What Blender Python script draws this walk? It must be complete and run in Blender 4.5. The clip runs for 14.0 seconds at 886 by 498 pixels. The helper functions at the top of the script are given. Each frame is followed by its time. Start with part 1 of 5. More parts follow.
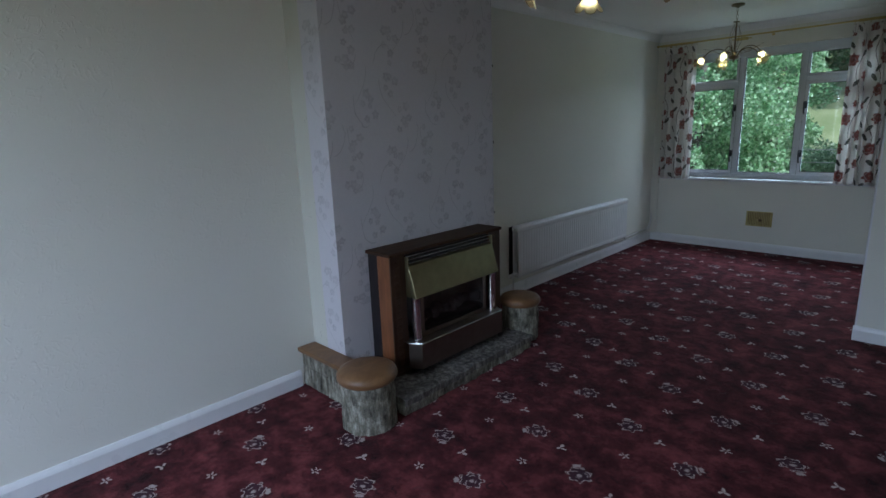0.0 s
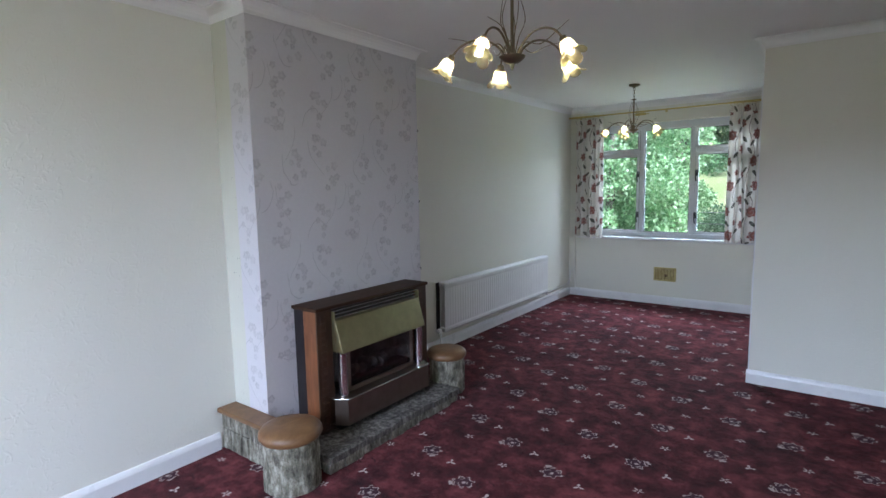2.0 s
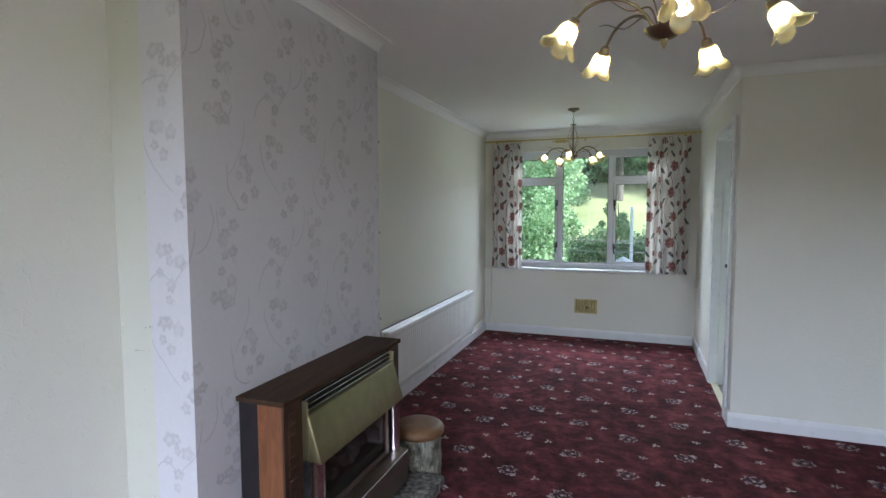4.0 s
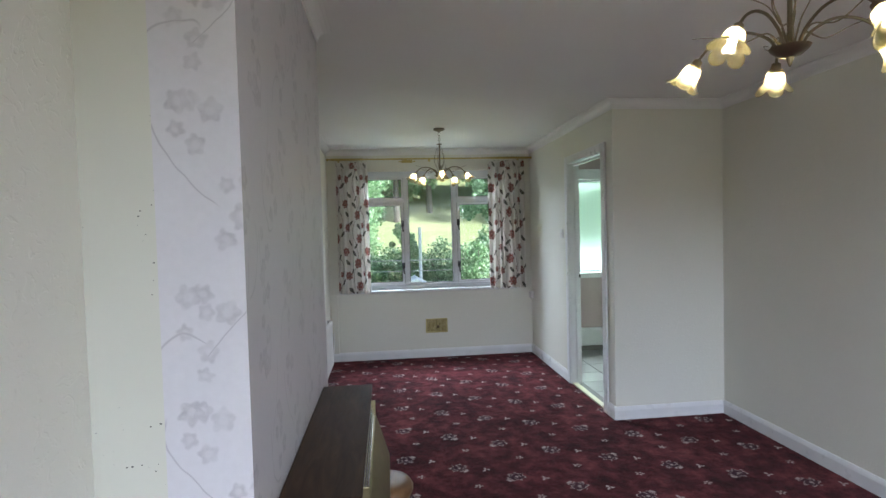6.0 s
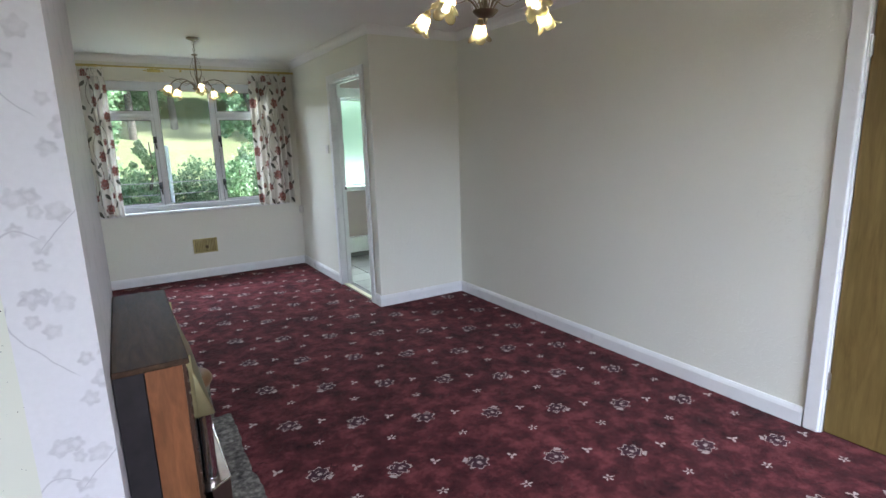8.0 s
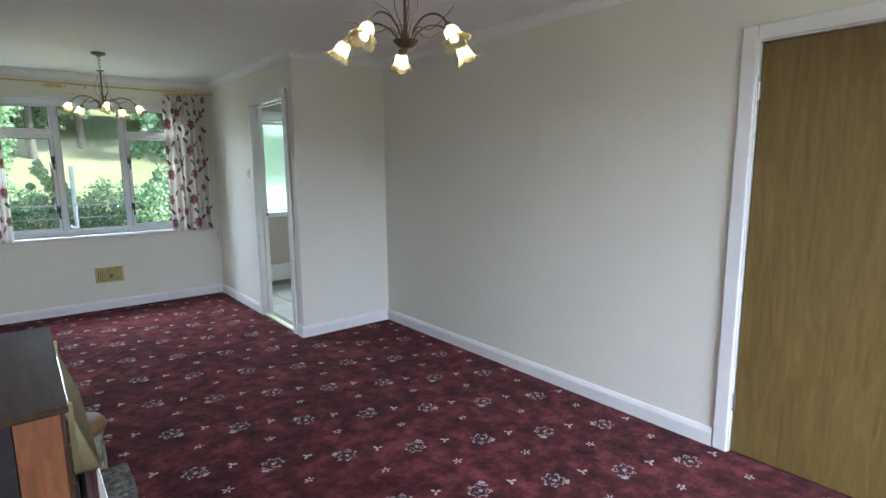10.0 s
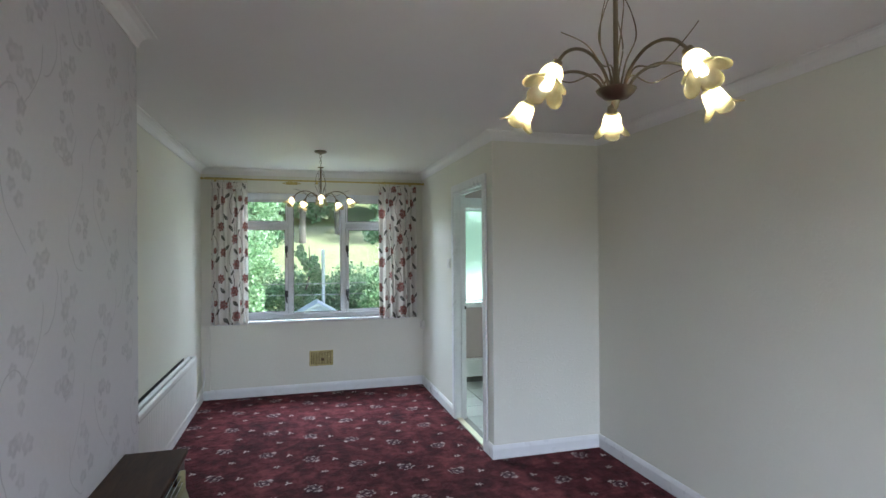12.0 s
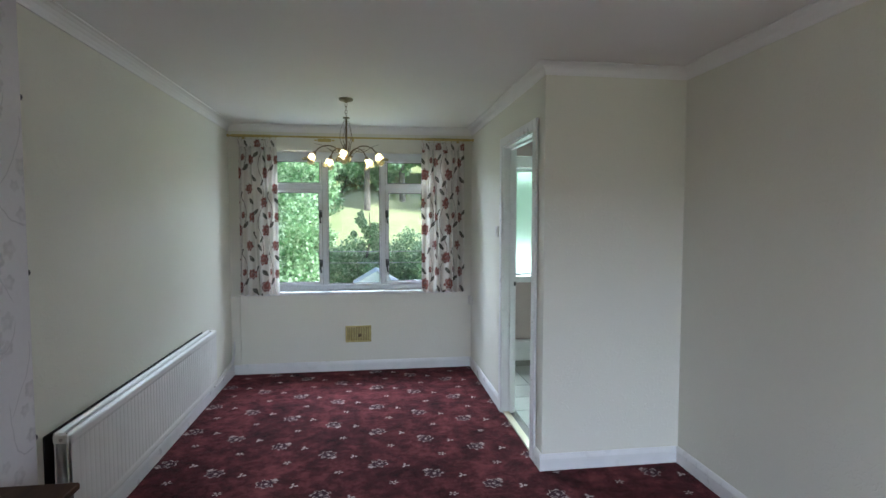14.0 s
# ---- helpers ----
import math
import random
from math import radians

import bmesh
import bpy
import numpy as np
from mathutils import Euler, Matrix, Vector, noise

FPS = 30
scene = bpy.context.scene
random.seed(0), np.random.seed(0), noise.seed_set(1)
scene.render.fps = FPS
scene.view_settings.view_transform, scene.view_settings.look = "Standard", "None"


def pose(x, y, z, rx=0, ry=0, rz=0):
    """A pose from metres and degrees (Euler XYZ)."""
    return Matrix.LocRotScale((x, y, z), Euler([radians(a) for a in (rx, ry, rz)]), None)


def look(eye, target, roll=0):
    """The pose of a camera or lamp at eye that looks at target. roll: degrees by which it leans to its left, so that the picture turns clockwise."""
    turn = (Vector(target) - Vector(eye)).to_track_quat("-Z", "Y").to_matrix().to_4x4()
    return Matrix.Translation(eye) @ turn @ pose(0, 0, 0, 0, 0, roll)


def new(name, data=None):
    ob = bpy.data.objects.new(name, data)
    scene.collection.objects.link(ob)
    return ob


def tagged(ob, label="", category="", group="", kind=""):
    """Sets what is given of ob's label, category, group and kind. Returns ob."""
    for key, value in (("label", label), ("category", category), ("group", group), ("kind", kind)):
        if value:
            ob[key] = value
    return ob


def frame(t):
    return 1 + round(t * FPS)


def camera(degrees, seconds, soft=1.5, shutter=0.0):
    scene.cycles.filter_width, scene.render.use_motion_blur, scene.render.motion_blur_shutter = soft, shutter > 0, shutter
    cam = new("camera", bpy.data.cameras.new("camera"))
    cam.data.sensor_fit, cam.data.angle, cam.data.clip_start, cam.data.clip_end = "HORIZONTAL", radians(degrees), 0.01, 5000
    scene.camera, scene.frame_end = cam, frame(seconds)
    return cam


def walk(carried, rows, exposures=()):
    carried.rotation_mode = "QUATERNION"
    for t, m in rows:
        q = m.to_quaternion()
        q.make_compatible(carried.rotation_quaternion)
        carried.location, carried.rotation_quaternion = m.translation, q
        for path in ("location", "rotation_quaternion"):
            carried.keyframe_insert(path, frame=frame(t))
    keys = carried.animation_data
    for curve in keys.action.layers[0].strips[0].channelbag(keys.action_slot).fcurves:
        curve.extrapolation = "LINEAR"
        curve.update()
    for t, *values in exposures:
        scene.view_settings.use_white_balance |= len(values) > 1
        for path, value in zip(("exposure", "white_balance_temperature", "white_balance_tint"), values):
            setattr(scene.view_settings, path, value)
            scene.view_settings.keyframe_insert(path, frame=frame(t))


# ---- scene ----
cam = camera(80.6, 14.0)
PATH = [
    (0, (-0.003, -0.556, 1.466), (-1.371, 0.832, 1.015), -2.1),
    (0.5, (0.066, -0.61, 1.457), (-1.111, 0.955, 1.052), -1.6),
    (1, (0.113, -0.628, 1.468), (-1.069, 0.953, 1.147), -1.4),
    (1.5, (0.129, -0.639, 1.456), (-1.08, 0.935, 1.207), -1.4),
    (2, (0.093, -0.618, 1.461), (-1.097, 0.972, 1.224), -1.1),
    (4.5, (-1.309, -0.261, 1.482), (-1.801, 1.672, 1.338), -0.5),
    (5, (-1.59, -0.252, 1.459), (-1.87, 1.723, 1.312), -1.0),
    (5.5, (-1.86, -0.136, 1.472), (-1.867, 1.862, 1.38), -1.3),
    (6, (-2.033, -0.127, 1.476), (-1.82, 1.86, 1.404), -1.5),
    (6.5, (-2.18, -0.22, 1.489), (-1.627, 1.701, 1.413), -1.6),
    (7, (-2.194, -0.363, 1.476), (-1.477, 1.492, 1.258), -2.0),
    (7.5, (-2.218, -0.495, 1.458), (-1.33, 1.268, 1.141), -1.8),
    (8, (-2.226, -0.561, 1.453), (-1.207, 1.113, 1.052), -1.7),
    (8.5, (-2.227, -0.618, 1.432), (-1.095, 0.98, 1.028), -1.7),
    (11, (-1.943, -0.321, 1.492), (-0.692, 1.223, 1.261), -1.1),
    (11.5, (-1.771, -0.142, 1.512), (-0.781, 1.593, 1.412), -0.5),
    (12, (-1.714, 0.03, 1.541), (-1.182, 1.957, 1.545), -0.4),
    (12.5, (-1.722, 0.233, 1.539), (-1.319, 2.192, 1.531), -0.0),
    (13, (-1.666, 0.431, 1.537), (-1.375, 2.408, 1.459), -0.4),
    (13.5, (-1.525, 0.564, 1.536), (-1.375, 2.555, 1.432), -0.3),
    (14, (-1.338, 0.678, 1.514), (-1.07, 2.657, 1.399), 0.0),
]

# ---- exposure, world and daylight ----
EXPOSURES = [(0.0, 0.25, 5320, 12), (0.5, 0.80, 5420, 14), (1.0, 1.12, 5480, 15), (1.5, 1.38, 5550, 16), (2.0, 1.52, 5580, 16), (4.5, 1.47, 5860, 16),
             (5.0, 1.47, 5900, 16), (6.0, 1.45, 5960, 16), (7.0, 1.52, 5980, 16), (8.5, 1.62, 5960, 16), (11.0, 1.64, 5780, 14), (12.0, 1.60, 5780, 14), (14.0, 1.52, 5800, 14)]
walk(cam, [(t, look(eye, target, roll)) for t, eye, target, roll in PATH], EXPOSURES)

world = bpy.data.worlds.new("sky")
scene.world = world
world.use_nodes = True
wn = world.node_tree.nodes
sky = wn.new("ShaderNodeTexSky")
sky.sky_type = "NISHITA"
sky.sun_disc = False
sky.sun_elevation = radians(50)
sky.sun_rotation = radians(117)
world.node_tree.links.new(sky.outputs[0], wn["Background"].inputs[0])
wn["Background"].inputs[1].default_value = 0.15

sun = new("sun", bpy.data.lights.new("sun", "SUN"))
sun.data.energy, sun.data.angle, sun.data.color = 5.0, radians(6), (1.0, 0.97, 0.9)
sun.matrix_world = look((10, -5, 12), (0, 0, 0))


def sky_light(name, x, y, z, target, width, height, power, colour):
    """An unseen area lamp above and outside a window, standing in for sky and shining down through it."""
    ob = new(name, bpy.data.lights.new(name, "AREA"))
    ob.data.shape, ob.data.size, ob.data.size_y = "RECTANGLE", width, height
    ob.data.energy, ob.data.color = power, colour
    ob.matrix_world = look((x, y, z), target)
    return ob


# ---- plan ----
LEFT, LEFT_D = -2.64, -2.69          # left wall of the living part, of the dining part
BREAST_X, BREAST_Y0, BREAST_Y1 = -2.326, 0.99, 2.332
BACK = 5.915                          # window wall
PART_X = -0.335                       # wall between dining part and kitchen
CAB_Y = 3.645                         # return wall
RIGHT = 0.545
FRONT = -2.2                          # front wall behind the walk
CEIL = 2.412
WX0, WX1, WZ0, WZ1 = -2.38, -0.66, 0.80, 2.17       # dining window
DY0, DY1, DZ = 3.835, 4.585, 2.05                  # kitchen doorway
EY0, EY1, EZ = -0.29, 0.475, 2.015                  # oak door
FX0, FX1, FZ0, FZ1 = -2.1, 0.1, 0.6, 2.2          # front window
KX0, KX1, KZ0, KZ1 = -0.1, 1.15, 0.90, 2.07         # kitchen window

sky_light("sky_dining", -2.0, BACK + 1.1, 2.76, (-1.1, BACK - 1.0, 0.9), 2.0, 1.3, 115, (0.82, 0.93, 1.0))
sky_light("sky_front", -1.25, FRONT - 1.6, 3.14, (-0.5, FRONT + 1.6, 1.1), 3.0, 1.9, 385, (0.82, 0.91, 1.0))
sky_light("sky_kitchen", 0.5, BACK + 1.1, 2.76, (0.4, BACK - 0.7, 0.6), 1.6, 1.2, 55, (0.9, 0.98, 1.0))


# ---- node helpers ----
class Val:
    """A shader value with arithmetic."""

    def __init__(self, nt, sock):
        self.nt, self.sock = nt, sock

    def _op(self, op, *others, clamp=False):
        n = self.nt.nodes.new("ShaderNodeMath")
        n.operation, n.use_clamp = op, clamp
        for i, o in enumerate((self, *others)):
            if isinstance(o, Val):
                self.nt.links.new(o.sock, n.inputs[i])
            else:
                n.inputs[i].default_value = o
        return Val(self.nt, n.outputs[0])

    def __add__(self, o): return self._op("ADD", o)
    def __sub__(self, o): return self._op("SUBTRACT", o)
    def __mul__(self, o): return self._op("MULTIPLY", o)
    def __truediv__(self, o): return self._op("DIVIDE", o)
    def __neg__(self): return self._op("MULTIPLY", -1.0)
    def sin(self): return self._op("SINE")
    def cos(self): return self._op("COSINE")
    def abs(self): return self._op("ABSOLUTE")
    def sqrt(self): return self._op("SQRT")
    def round(self): return self._op("ROUND")
    def atan2(self, o): return self._op("ARCTAN2", o)
    def max(self, o): return self._op("MAXIMUM", o)
    def min(self, o): return self._op("MINIMUM", o)
    def wrap(self, half): return self._op("WRAP", half, -half)
    def over(self, edge, soft): return ((self - edge) / soft + 0.5)._op("ADD", 0.0, clamp=True)


class Mat:
    """A procedural material under construction."""

    def __init__(self, name, rough=0.6, metal=0.0, spec=0.5):
        self.m = bpy.data.materials.new(name)
        self.m.use_nodes = True
        self.nt = self.m.node_tree
        self.b = self.nt.nodes["Principled BSDF"]
        self.b.inputs["Roughness"].default_value = rough
        self.b.inputs["Metallic"].default_value = metal
        self.b.inputs["Specular IOR Level"].default_value = spec

    def node(self, kind):
        return self.nt.nodes.new(kind)

    def link(self, a, b):
        self.nt.links.new(a, b)

    def vec(self, kind="pos", scale=(1, 1, 1)):
        if kind == "pos":
            s = self.node("ShaderNodeNewGeometry").outputs["Position"]
        else:
            s = self.node("ShaderNodeTexCoord").outputs[{"obj": "Object", "uv": "UV"}[kind]]
        if tuple(scale) == (1, 1, 1):
            return s
        mp = self.node("ShaderNodeMapping")
        mp.inputs["Scale"].default_value = scale
        self.link(s, mp.inputs[0])
        return mp.outputs[0]

    def xyz(self, vec):
        n = self.node("ShaderNodeSeparateXYZ")
        self.link(vec, n.inputs[0])
        return [Val(self.nt, n.outputs[i]) for i in range(3)]

    def noise(self, vec, scale, detail=4, rough=0.55, distort=0.0):
        n = self.node("ShaderNodeTexNoise")
        n.inputs["Scale"].default_value, n.inputs["Detail"].default_value = scale, detail
        n.inputs["Roughness"].default_value, n.inputs["Distortion"].default_value = rough, distort
        self.link(vec, n.inputs["Vector"])
        return Val(self.nt, n.outputs["Fac"])

    def voronoi(self, vec, scale, feature="F1", random_=1.0):
        n = self.node("ShaderNodeTexVoronoi")
        n.feature = feature
        n.inputs["Scale"].default_value = scale
        n.inputs["Randomness"].default_value = random_
        self.link(vec, n.inputs["Vector"])
        return Val(self.nt, n.outputs["Distance"])

    def ramp(self, fac, *stops):
        n = self.node("ShaderNodeValToRGB")
        els = n.color_ramp.elements
        while len(els) < len(stops):
            els.new(0.5)
        for el, (p, c) in zip(els, stops):
            el.position, el.color = p, (*c, 1)
        self.link(fac.sock, n.inputs[0])
        return n.outputs[0]

    def mix(self, fac, a, b, blend="MIX"):
        n = self.node("ShaderNodeMix")
        n.data_type, n.blend_type = "RGBA", blend
        if isinstance(fac, Val):
            self.link(fac.sock, n.inputs[0])
        else:
            n.inputs[0].default_value = fac
        for i, c in ((6, a), (7, b)):
            if isinstance(c, tuple):
                n.inputs[i].default_value = (*c, 1)
            else:
                self.link(c, n.inputs[i])
        return n.outputs[2]

    def colour(self, c):
        if isinstance(c, tuple):
            self.b.inputs["Base Color"].default_value = (*c, 1)
        else:
            self.link(c, self.b.inputs["Base Color"])
        return self

    def roughness(self, v):
        self.link(v.sock, self.b.inputs["Roughness"])
        return self

    def bump(self, height, strength=0.3, distance=0.01):
        n = self.node("ShaderNodeBump")
        n.inputs["Strength"].default_value, n.inputs["Distance"].default_value = strength, distance
        self.link(height.sock, n.inputs["Height"])
        self.link(n.outputs[0], self.b.inputs["Normal"])
        return self


def blob(du, dv, n, radius, inner=0.55, turn=0.0, soft=0.004):
    """Mask of an n-petalled flower of that radius round (0, 0)."""
    r = (du * du + dv * dv).sqrt()
    th = dv.atan2(du)
    edge = ((th * n + turn).cos() * (1 - inner) + inner) * radius
    return (edge - r).over(0.0, soft)


# ---- materials ----
def wall_paint(name, a, b, tex=1.0):
    m = Mat(name, rough=0.62, spec=0.3)
    p = m.vec()
    big = m.noise(p, 0.9, 3)
    fine = m.noise(p, 60, 3)
    m.colour(m.ramp(big * 0.8 + fine * 0.2, (0.3, a), (0.7, b)))
    stroke = m.noise(p, 24, 3, 0.5, 2.2).over(0.60, 0.06) * m.noise(p, 4, 2).over(0.42, 0.2)
    m.bump(stroke * 0.7 + fine * 0.22, 0.36 * tex, 0.0042)
    return m.m


M_WALL = wall_paint("cream_textured_paper", (0.74, 0.728, 0.645), (0.78, 0.768, 0.69))
M_CEIL = wall_paint("ceiling_paint", (0.81, 0.805, 0.80), (0.85, 0.845, 0.84), 0.5)
M_KWALL = wall_paint("kitchen_wall_paint", (0.50, 0.40, 0.38), (0.56, 0.45, 0.43), 0.4)


def gloss_paint(name, c, rough=0.3):
    m = Mat(name, rough=rough)
    p = m.vec("obj")
    n = m.noise(p, 7, 4)
    m.colour(m.ramp(n, (0.3, tuple(x * 0.93 for x in c)), (0.7, c)))
    m.roughness(m.noise(p, 12, 3) * 0.2 + (rough - 0.1))
    m.bump(m.noise(p, 90, 2), 0.05, 0.002)
    return m.m


M_GLOSS = gloss_paint("white_gloss_paint", (0.80, 0.80, 0.80))
M_UPVC = gloss_paint("white_upvc", (0.73, 0.76, 0.79), 0.35)
M_RAD = gloss_paint("radiator_enamel", (0.74, 0.73, 0.71), 0.35)
M_PLASTIC = gloss_paint("white_plastic", (0.72, 0.70, 0.66), 0.4)
M_CREAMSTRIP = gloss_paint("threshold_strip", (0.70, 0.64, 0.45), 0.4)


def speckled_paint():
    """Cream paint with black mould specks, denser towards the paper's edge."""
    m = Mat("mould_specked_paint", rough=0.6, spec=0.3)
    p = m.vec()
    x, y, z = m.xyz(p)
    big, fine = m.noise(p, 1.2, 3), m.noise(p, 60, 3)
    base = m.ramp(big, (0.3, (0.565, 0.555, 0.475)), (0.7, (0.615, 0.605, 0.525)))
    cell = m.voronoi(m.vec("pos", (1, 1, 1.7)), 60)
    patch = m.noise(p, 6.5, 2).over(0.56, 0.12) * 1.6 + (x + 2.60) * 3.0 - z * 0.7
    grow = m.noise(p, 40, 1)
    speck = (grow * 0.34 + patch * 0.06 - 0.135 - cell).over(0.0, 0.02)
    m.colour(m.mix(speck, base, (0.02, 0.02, 0.022)))
    m.bump(fine, 0.08, 0.002)
    return m.m


M_SPECK = speckled_paint()


def blossom_paper():
    """Pale lilac paper with silver-grey blossom twigs; 0.53 m roll, 0.64 m repeat."""
    m = Mat("blossom_wallpaper", rough=0.42, spec=0.45)
    u, v, _ = m.xyz(m.vec("uv"))
    p = m.vec("uv")
    wob = (m.noise(p, 22, 2) - 0.5) * 0.02
    PU, PV = 0.265, 0.32
    wob2 = (m.noise(p, 9, 2) - 0.5) * 0.05
    stem = None
    # long swaying twigs
    for cu, amp, ph, w in ((0.10, 0.10, 0.4, 0.0020), (0.37, 0.075, 2.9, 0.0017)):
        d = (u - cu - (v * (math.tau / (2 * PV)) + ph).sin() * amp + wob2 * 0.6).wrap(PU).abs()
        gate = (v * (math.tau / PV) + ph * 2).sin().over(-0.35, 0.3)
        t = (-d + w).over(0.0, 0.0025) * gate
        stem = t if stem is None else stem.max(t)
    # curling side shoots
    for cu, cv, rad, ph in ((0.20, 0.17, 0.075, 0.5), (0.43, 0.33, 0.085, 2.4), (0.05, 0.52, 0.080, 4.3), (0.33, 0.60, 0.060, 1.2)):
        du, dv = (u + wob2 - cu).wrap(PU), (v * 0.7 + wob2 * 0.8 - cv * 0.7).wrap(PV * 0.7)
        d = ((du * du + dv * dv).sqrt() - rad).abs()
        t = (-d + 0.0017).over(0.0, 0.0024) * (dv.atan2(du) + ph).cos().over(0.55, 0.2)
        stem = stem.max(t)
    flowers = None
    spots = []
    for k, (cu, cv) in enumerate(((0.08, 0.04), (0.34, 0.10), (0.18, 0.25), (0.45, 0.33), (0.07, 0.45), (0.33, 0.55))):
        for q in range(6):
            a = k * 1.9 + q * 1.25
            d = 0.012 + 0.0085 * q
            spots.append((cu + d * math.cos(a), cv + d * math.sin(a) * 1.9, 5, 0.019 + 0.004 * ((k + q) % 3)))
    for i, (cu, cv, n, r) in enumerate(spots):
        du, dv = (u + wob - cu).wrap(PU), (v + wob - cv).wrap(PV)
        f = blob(du, dv, n, r, 0.87, i * 1.3, 0.006)
        heart = (-(du * du + dv * dv).sqrt() + r * 0.35).over(0.0, 0.006)
        f = f - heart * 0.55
        flowers = f if flowers is None else flowers.max(f)
    fine = m.noise(p, 55, 4)
    tone = m.noise(p, 14, 3)
    ink = (flowers * (tone.over(0.5, 0.4) * 0.75 + 0.25) * (m.noise(p, 60, 2).over(0.42, 0.3) * 0.5 + 0.5)).max(stem * 0.8)._op("MULTIPLY", 1.0, clamp=True)
    base = m.ramp(fine * 0.5 + m.noise(p, 3, 2) * 0.5, (0.3, (0.575, 0.552, 0.572)), (0.7, (0.63, 0.607, 0.627)))
    m.colour(m.mix(ink * 0.60, base, (0.27, 0.25, 0.275)))
    m.roughness(ink * -0.14 + (fine * 0.12 + 0.40))
    m.bump(ink * 0.5 + fine * 0.4, 0.12, 0.002)
    return m.m


M_PAPER = blossom_paper()


def carpet():
    m = Mat("patterned_carpet", rough=0.95, spec=0.08)
    p = m.vec()
    x, y, z = m.xyz(p)
    A, B, S = 0.323, 0.495, 0.165
    pile = m.noise(p, 420, 2, 0.7)
    wob = (m.noise(p, 60, 2) - 0.5) * 0.012

    def cell(ox, oy):
        gx = x - (-0.34 + ox)
        col = (gx / A).round()
        du = gx - col * A
        dv = (y - (2.375 + oy) + col * S).wrap(B / 2)
        return du + wob, dv + wob, col

    # medallions, each turned a different way
    du, dv, col = cell(0, 0)
    r, th = (du * du * 0.85 + dv * dv * 1.05).sqrt(), dv.atan2(du) + col * 1.571 + 0.5
    warp = (m.noise(p, 45, 2) - 0.5) * 0.018
    r = r + warp
    ring_r = (th * 7).cos() * 0.0035 + (th * 3 + 0.7).cos() * 0.003 + 0.043
    ring = (-(r - ring_r).abs() + 0.0022).over(0.0, 0.0028) * ((th * 5 + 2.6).cos()).over(-0.72, 0.2)
    knobs = (-(r - 0.0515 - (th * 14).cos() * 0.003).abs() + 0.0022).over(0.0, 0.003) * ((th * 7).cos()).over(0.25, 0.3)
    bloom = ((du - 0.004) * (du - 0.004) + (dv + 0.003) * (dv + 0.003)).sqrt() + warp * 0.8
    inner = (-bloom + 0.010).over(0.0, 0.007) * 0.85
    curl = (-(r - 0.026 - (th * 2).sin() * 0.006).abs() + 0.0026).over(0.0, 0.003) * ((th * 3 + 1.2).sin()).over(0.15, 0.3)
    tips = (-(r - 0.061).abs() + 0.010).over(0.0, 0.004) * ((th + 0.4).cos()).over(0.965, 0.02)
    fill = (ring_r - r).over(0.0, 0.006)
    # five-petalled sprigs and three-leaved sprigs
    du, dv, col = cell(0.083, -0.245)
    five = blob(du * 1.0 + warp, dv * 1.2 - warp, 5, 0.028, 0.55, 0.7, 0.004)
    five = five - (-(du * du + dv * dv).sqrt() + 0.006).over(0.0, 0.003)
    du2, dv2, col = cell(0.163, -0.045)
    three = blob(du2 + warp, dv2 + warp, 3, 0.027, 0.48, 0.5, 0.004)
    # faint scrolls in between
    du3, dv3, col = cell(0.21, 0.14)
    r3, t3 = (du3 * du3 + dv3 * dv3).sqrt(), dv3.atan2(du3)
    scroll = (-(r3 - 0.03 - (t3 * 2).sin() * 0.012).abs() + 0.003).over(0.0, 0.003) * ((t3 * 2 + 0.6).cos()).over(0.3, 0.2)
    du4, dv4, col = cell(0.10, 0.05)
    r4, t4 = (du4 * du4 + dv4 * dv4).sqrt(), dv4.atan2(du4)
    curls = (-(r4 - 0.034 - (t4 * 3).cos() * 0.012).abs() + 0.005).over(0.0, 0.004) * ((t4 * 2).sin()).over(0.1, 0.3)
    mott = m.noise(p, 9, 6, 0.72) * 0.7 + m.noise(p, 2.2, 2) * 0.3
    base = m.ramp(mott, (0.36, (0.013, 0.003, 0.0045)), (0.5, (0.078, 0.0145, 0.018)), (0.64, (0.205, 0.049, 0.054)))
    base = m.mix(fill * 0.75, base, (0.040, 0.022, 0.034))
    base = m.mix(scroll * 0.55, base, (0.10, 0.055, 0.05))
    base = m.mix(curls * 0.6, base, (0.012, 0.006, 0.008))
    ink = ring.max(inner).max(knobs * 0.85).max(curl * 0.7).max(tips * 0.85).max(five).max(three)
    wear = m.noise(p, 150, 2).over(0.38, 0.25) * 0.45 + 0.55
    base = m.mix(ink * wear, base, (0.56, 0.475, 0.44))
    base = m.mix(pile.over(0.5, 0.5) * 0.35, base, m.mix(0.7, base, (0.0, 0.0, 0.0)))
    m.colour(base)
    m.b.inputs["Sheen Weight"].default_value = 0.06
    m.b.inputs["Sheen Roughness"].default_value = 0.5
    m.b.inputs["Sheen Tint"].default_value = (0.9, 0.6, 0.6, 1)
    m.bump(pile + m.noise(p, 120, 2) * 0.6, 0.5, 0.006)
    return m.m


M_CARPET = carpet()


def wood(name, dark, light, axis, rough=0.35, scale=1.0, spec=0.5):
    """axis: the stretch of the grain, small along it."""
    m = Mat(name, rough=rough, spec=spec)
    v = m.vec("obj", axis)
    grain = m.noise(v, 9 * scale, 5, 0.6, 1.2)
    fine = m.noise(v, 60 * scale, 3)
    m.colour(m.ramp(grain * 0.75 + fine * 0.25, (0.33, dark), (0.52, tuple((a + b) / 2 for a, b in zip(dark, light))), (0.68, light)))
    m.roughness(fine * 0.2 + (rough - 0.1))
    m.bump(fine, 0.08, 0.002)
    return m.m


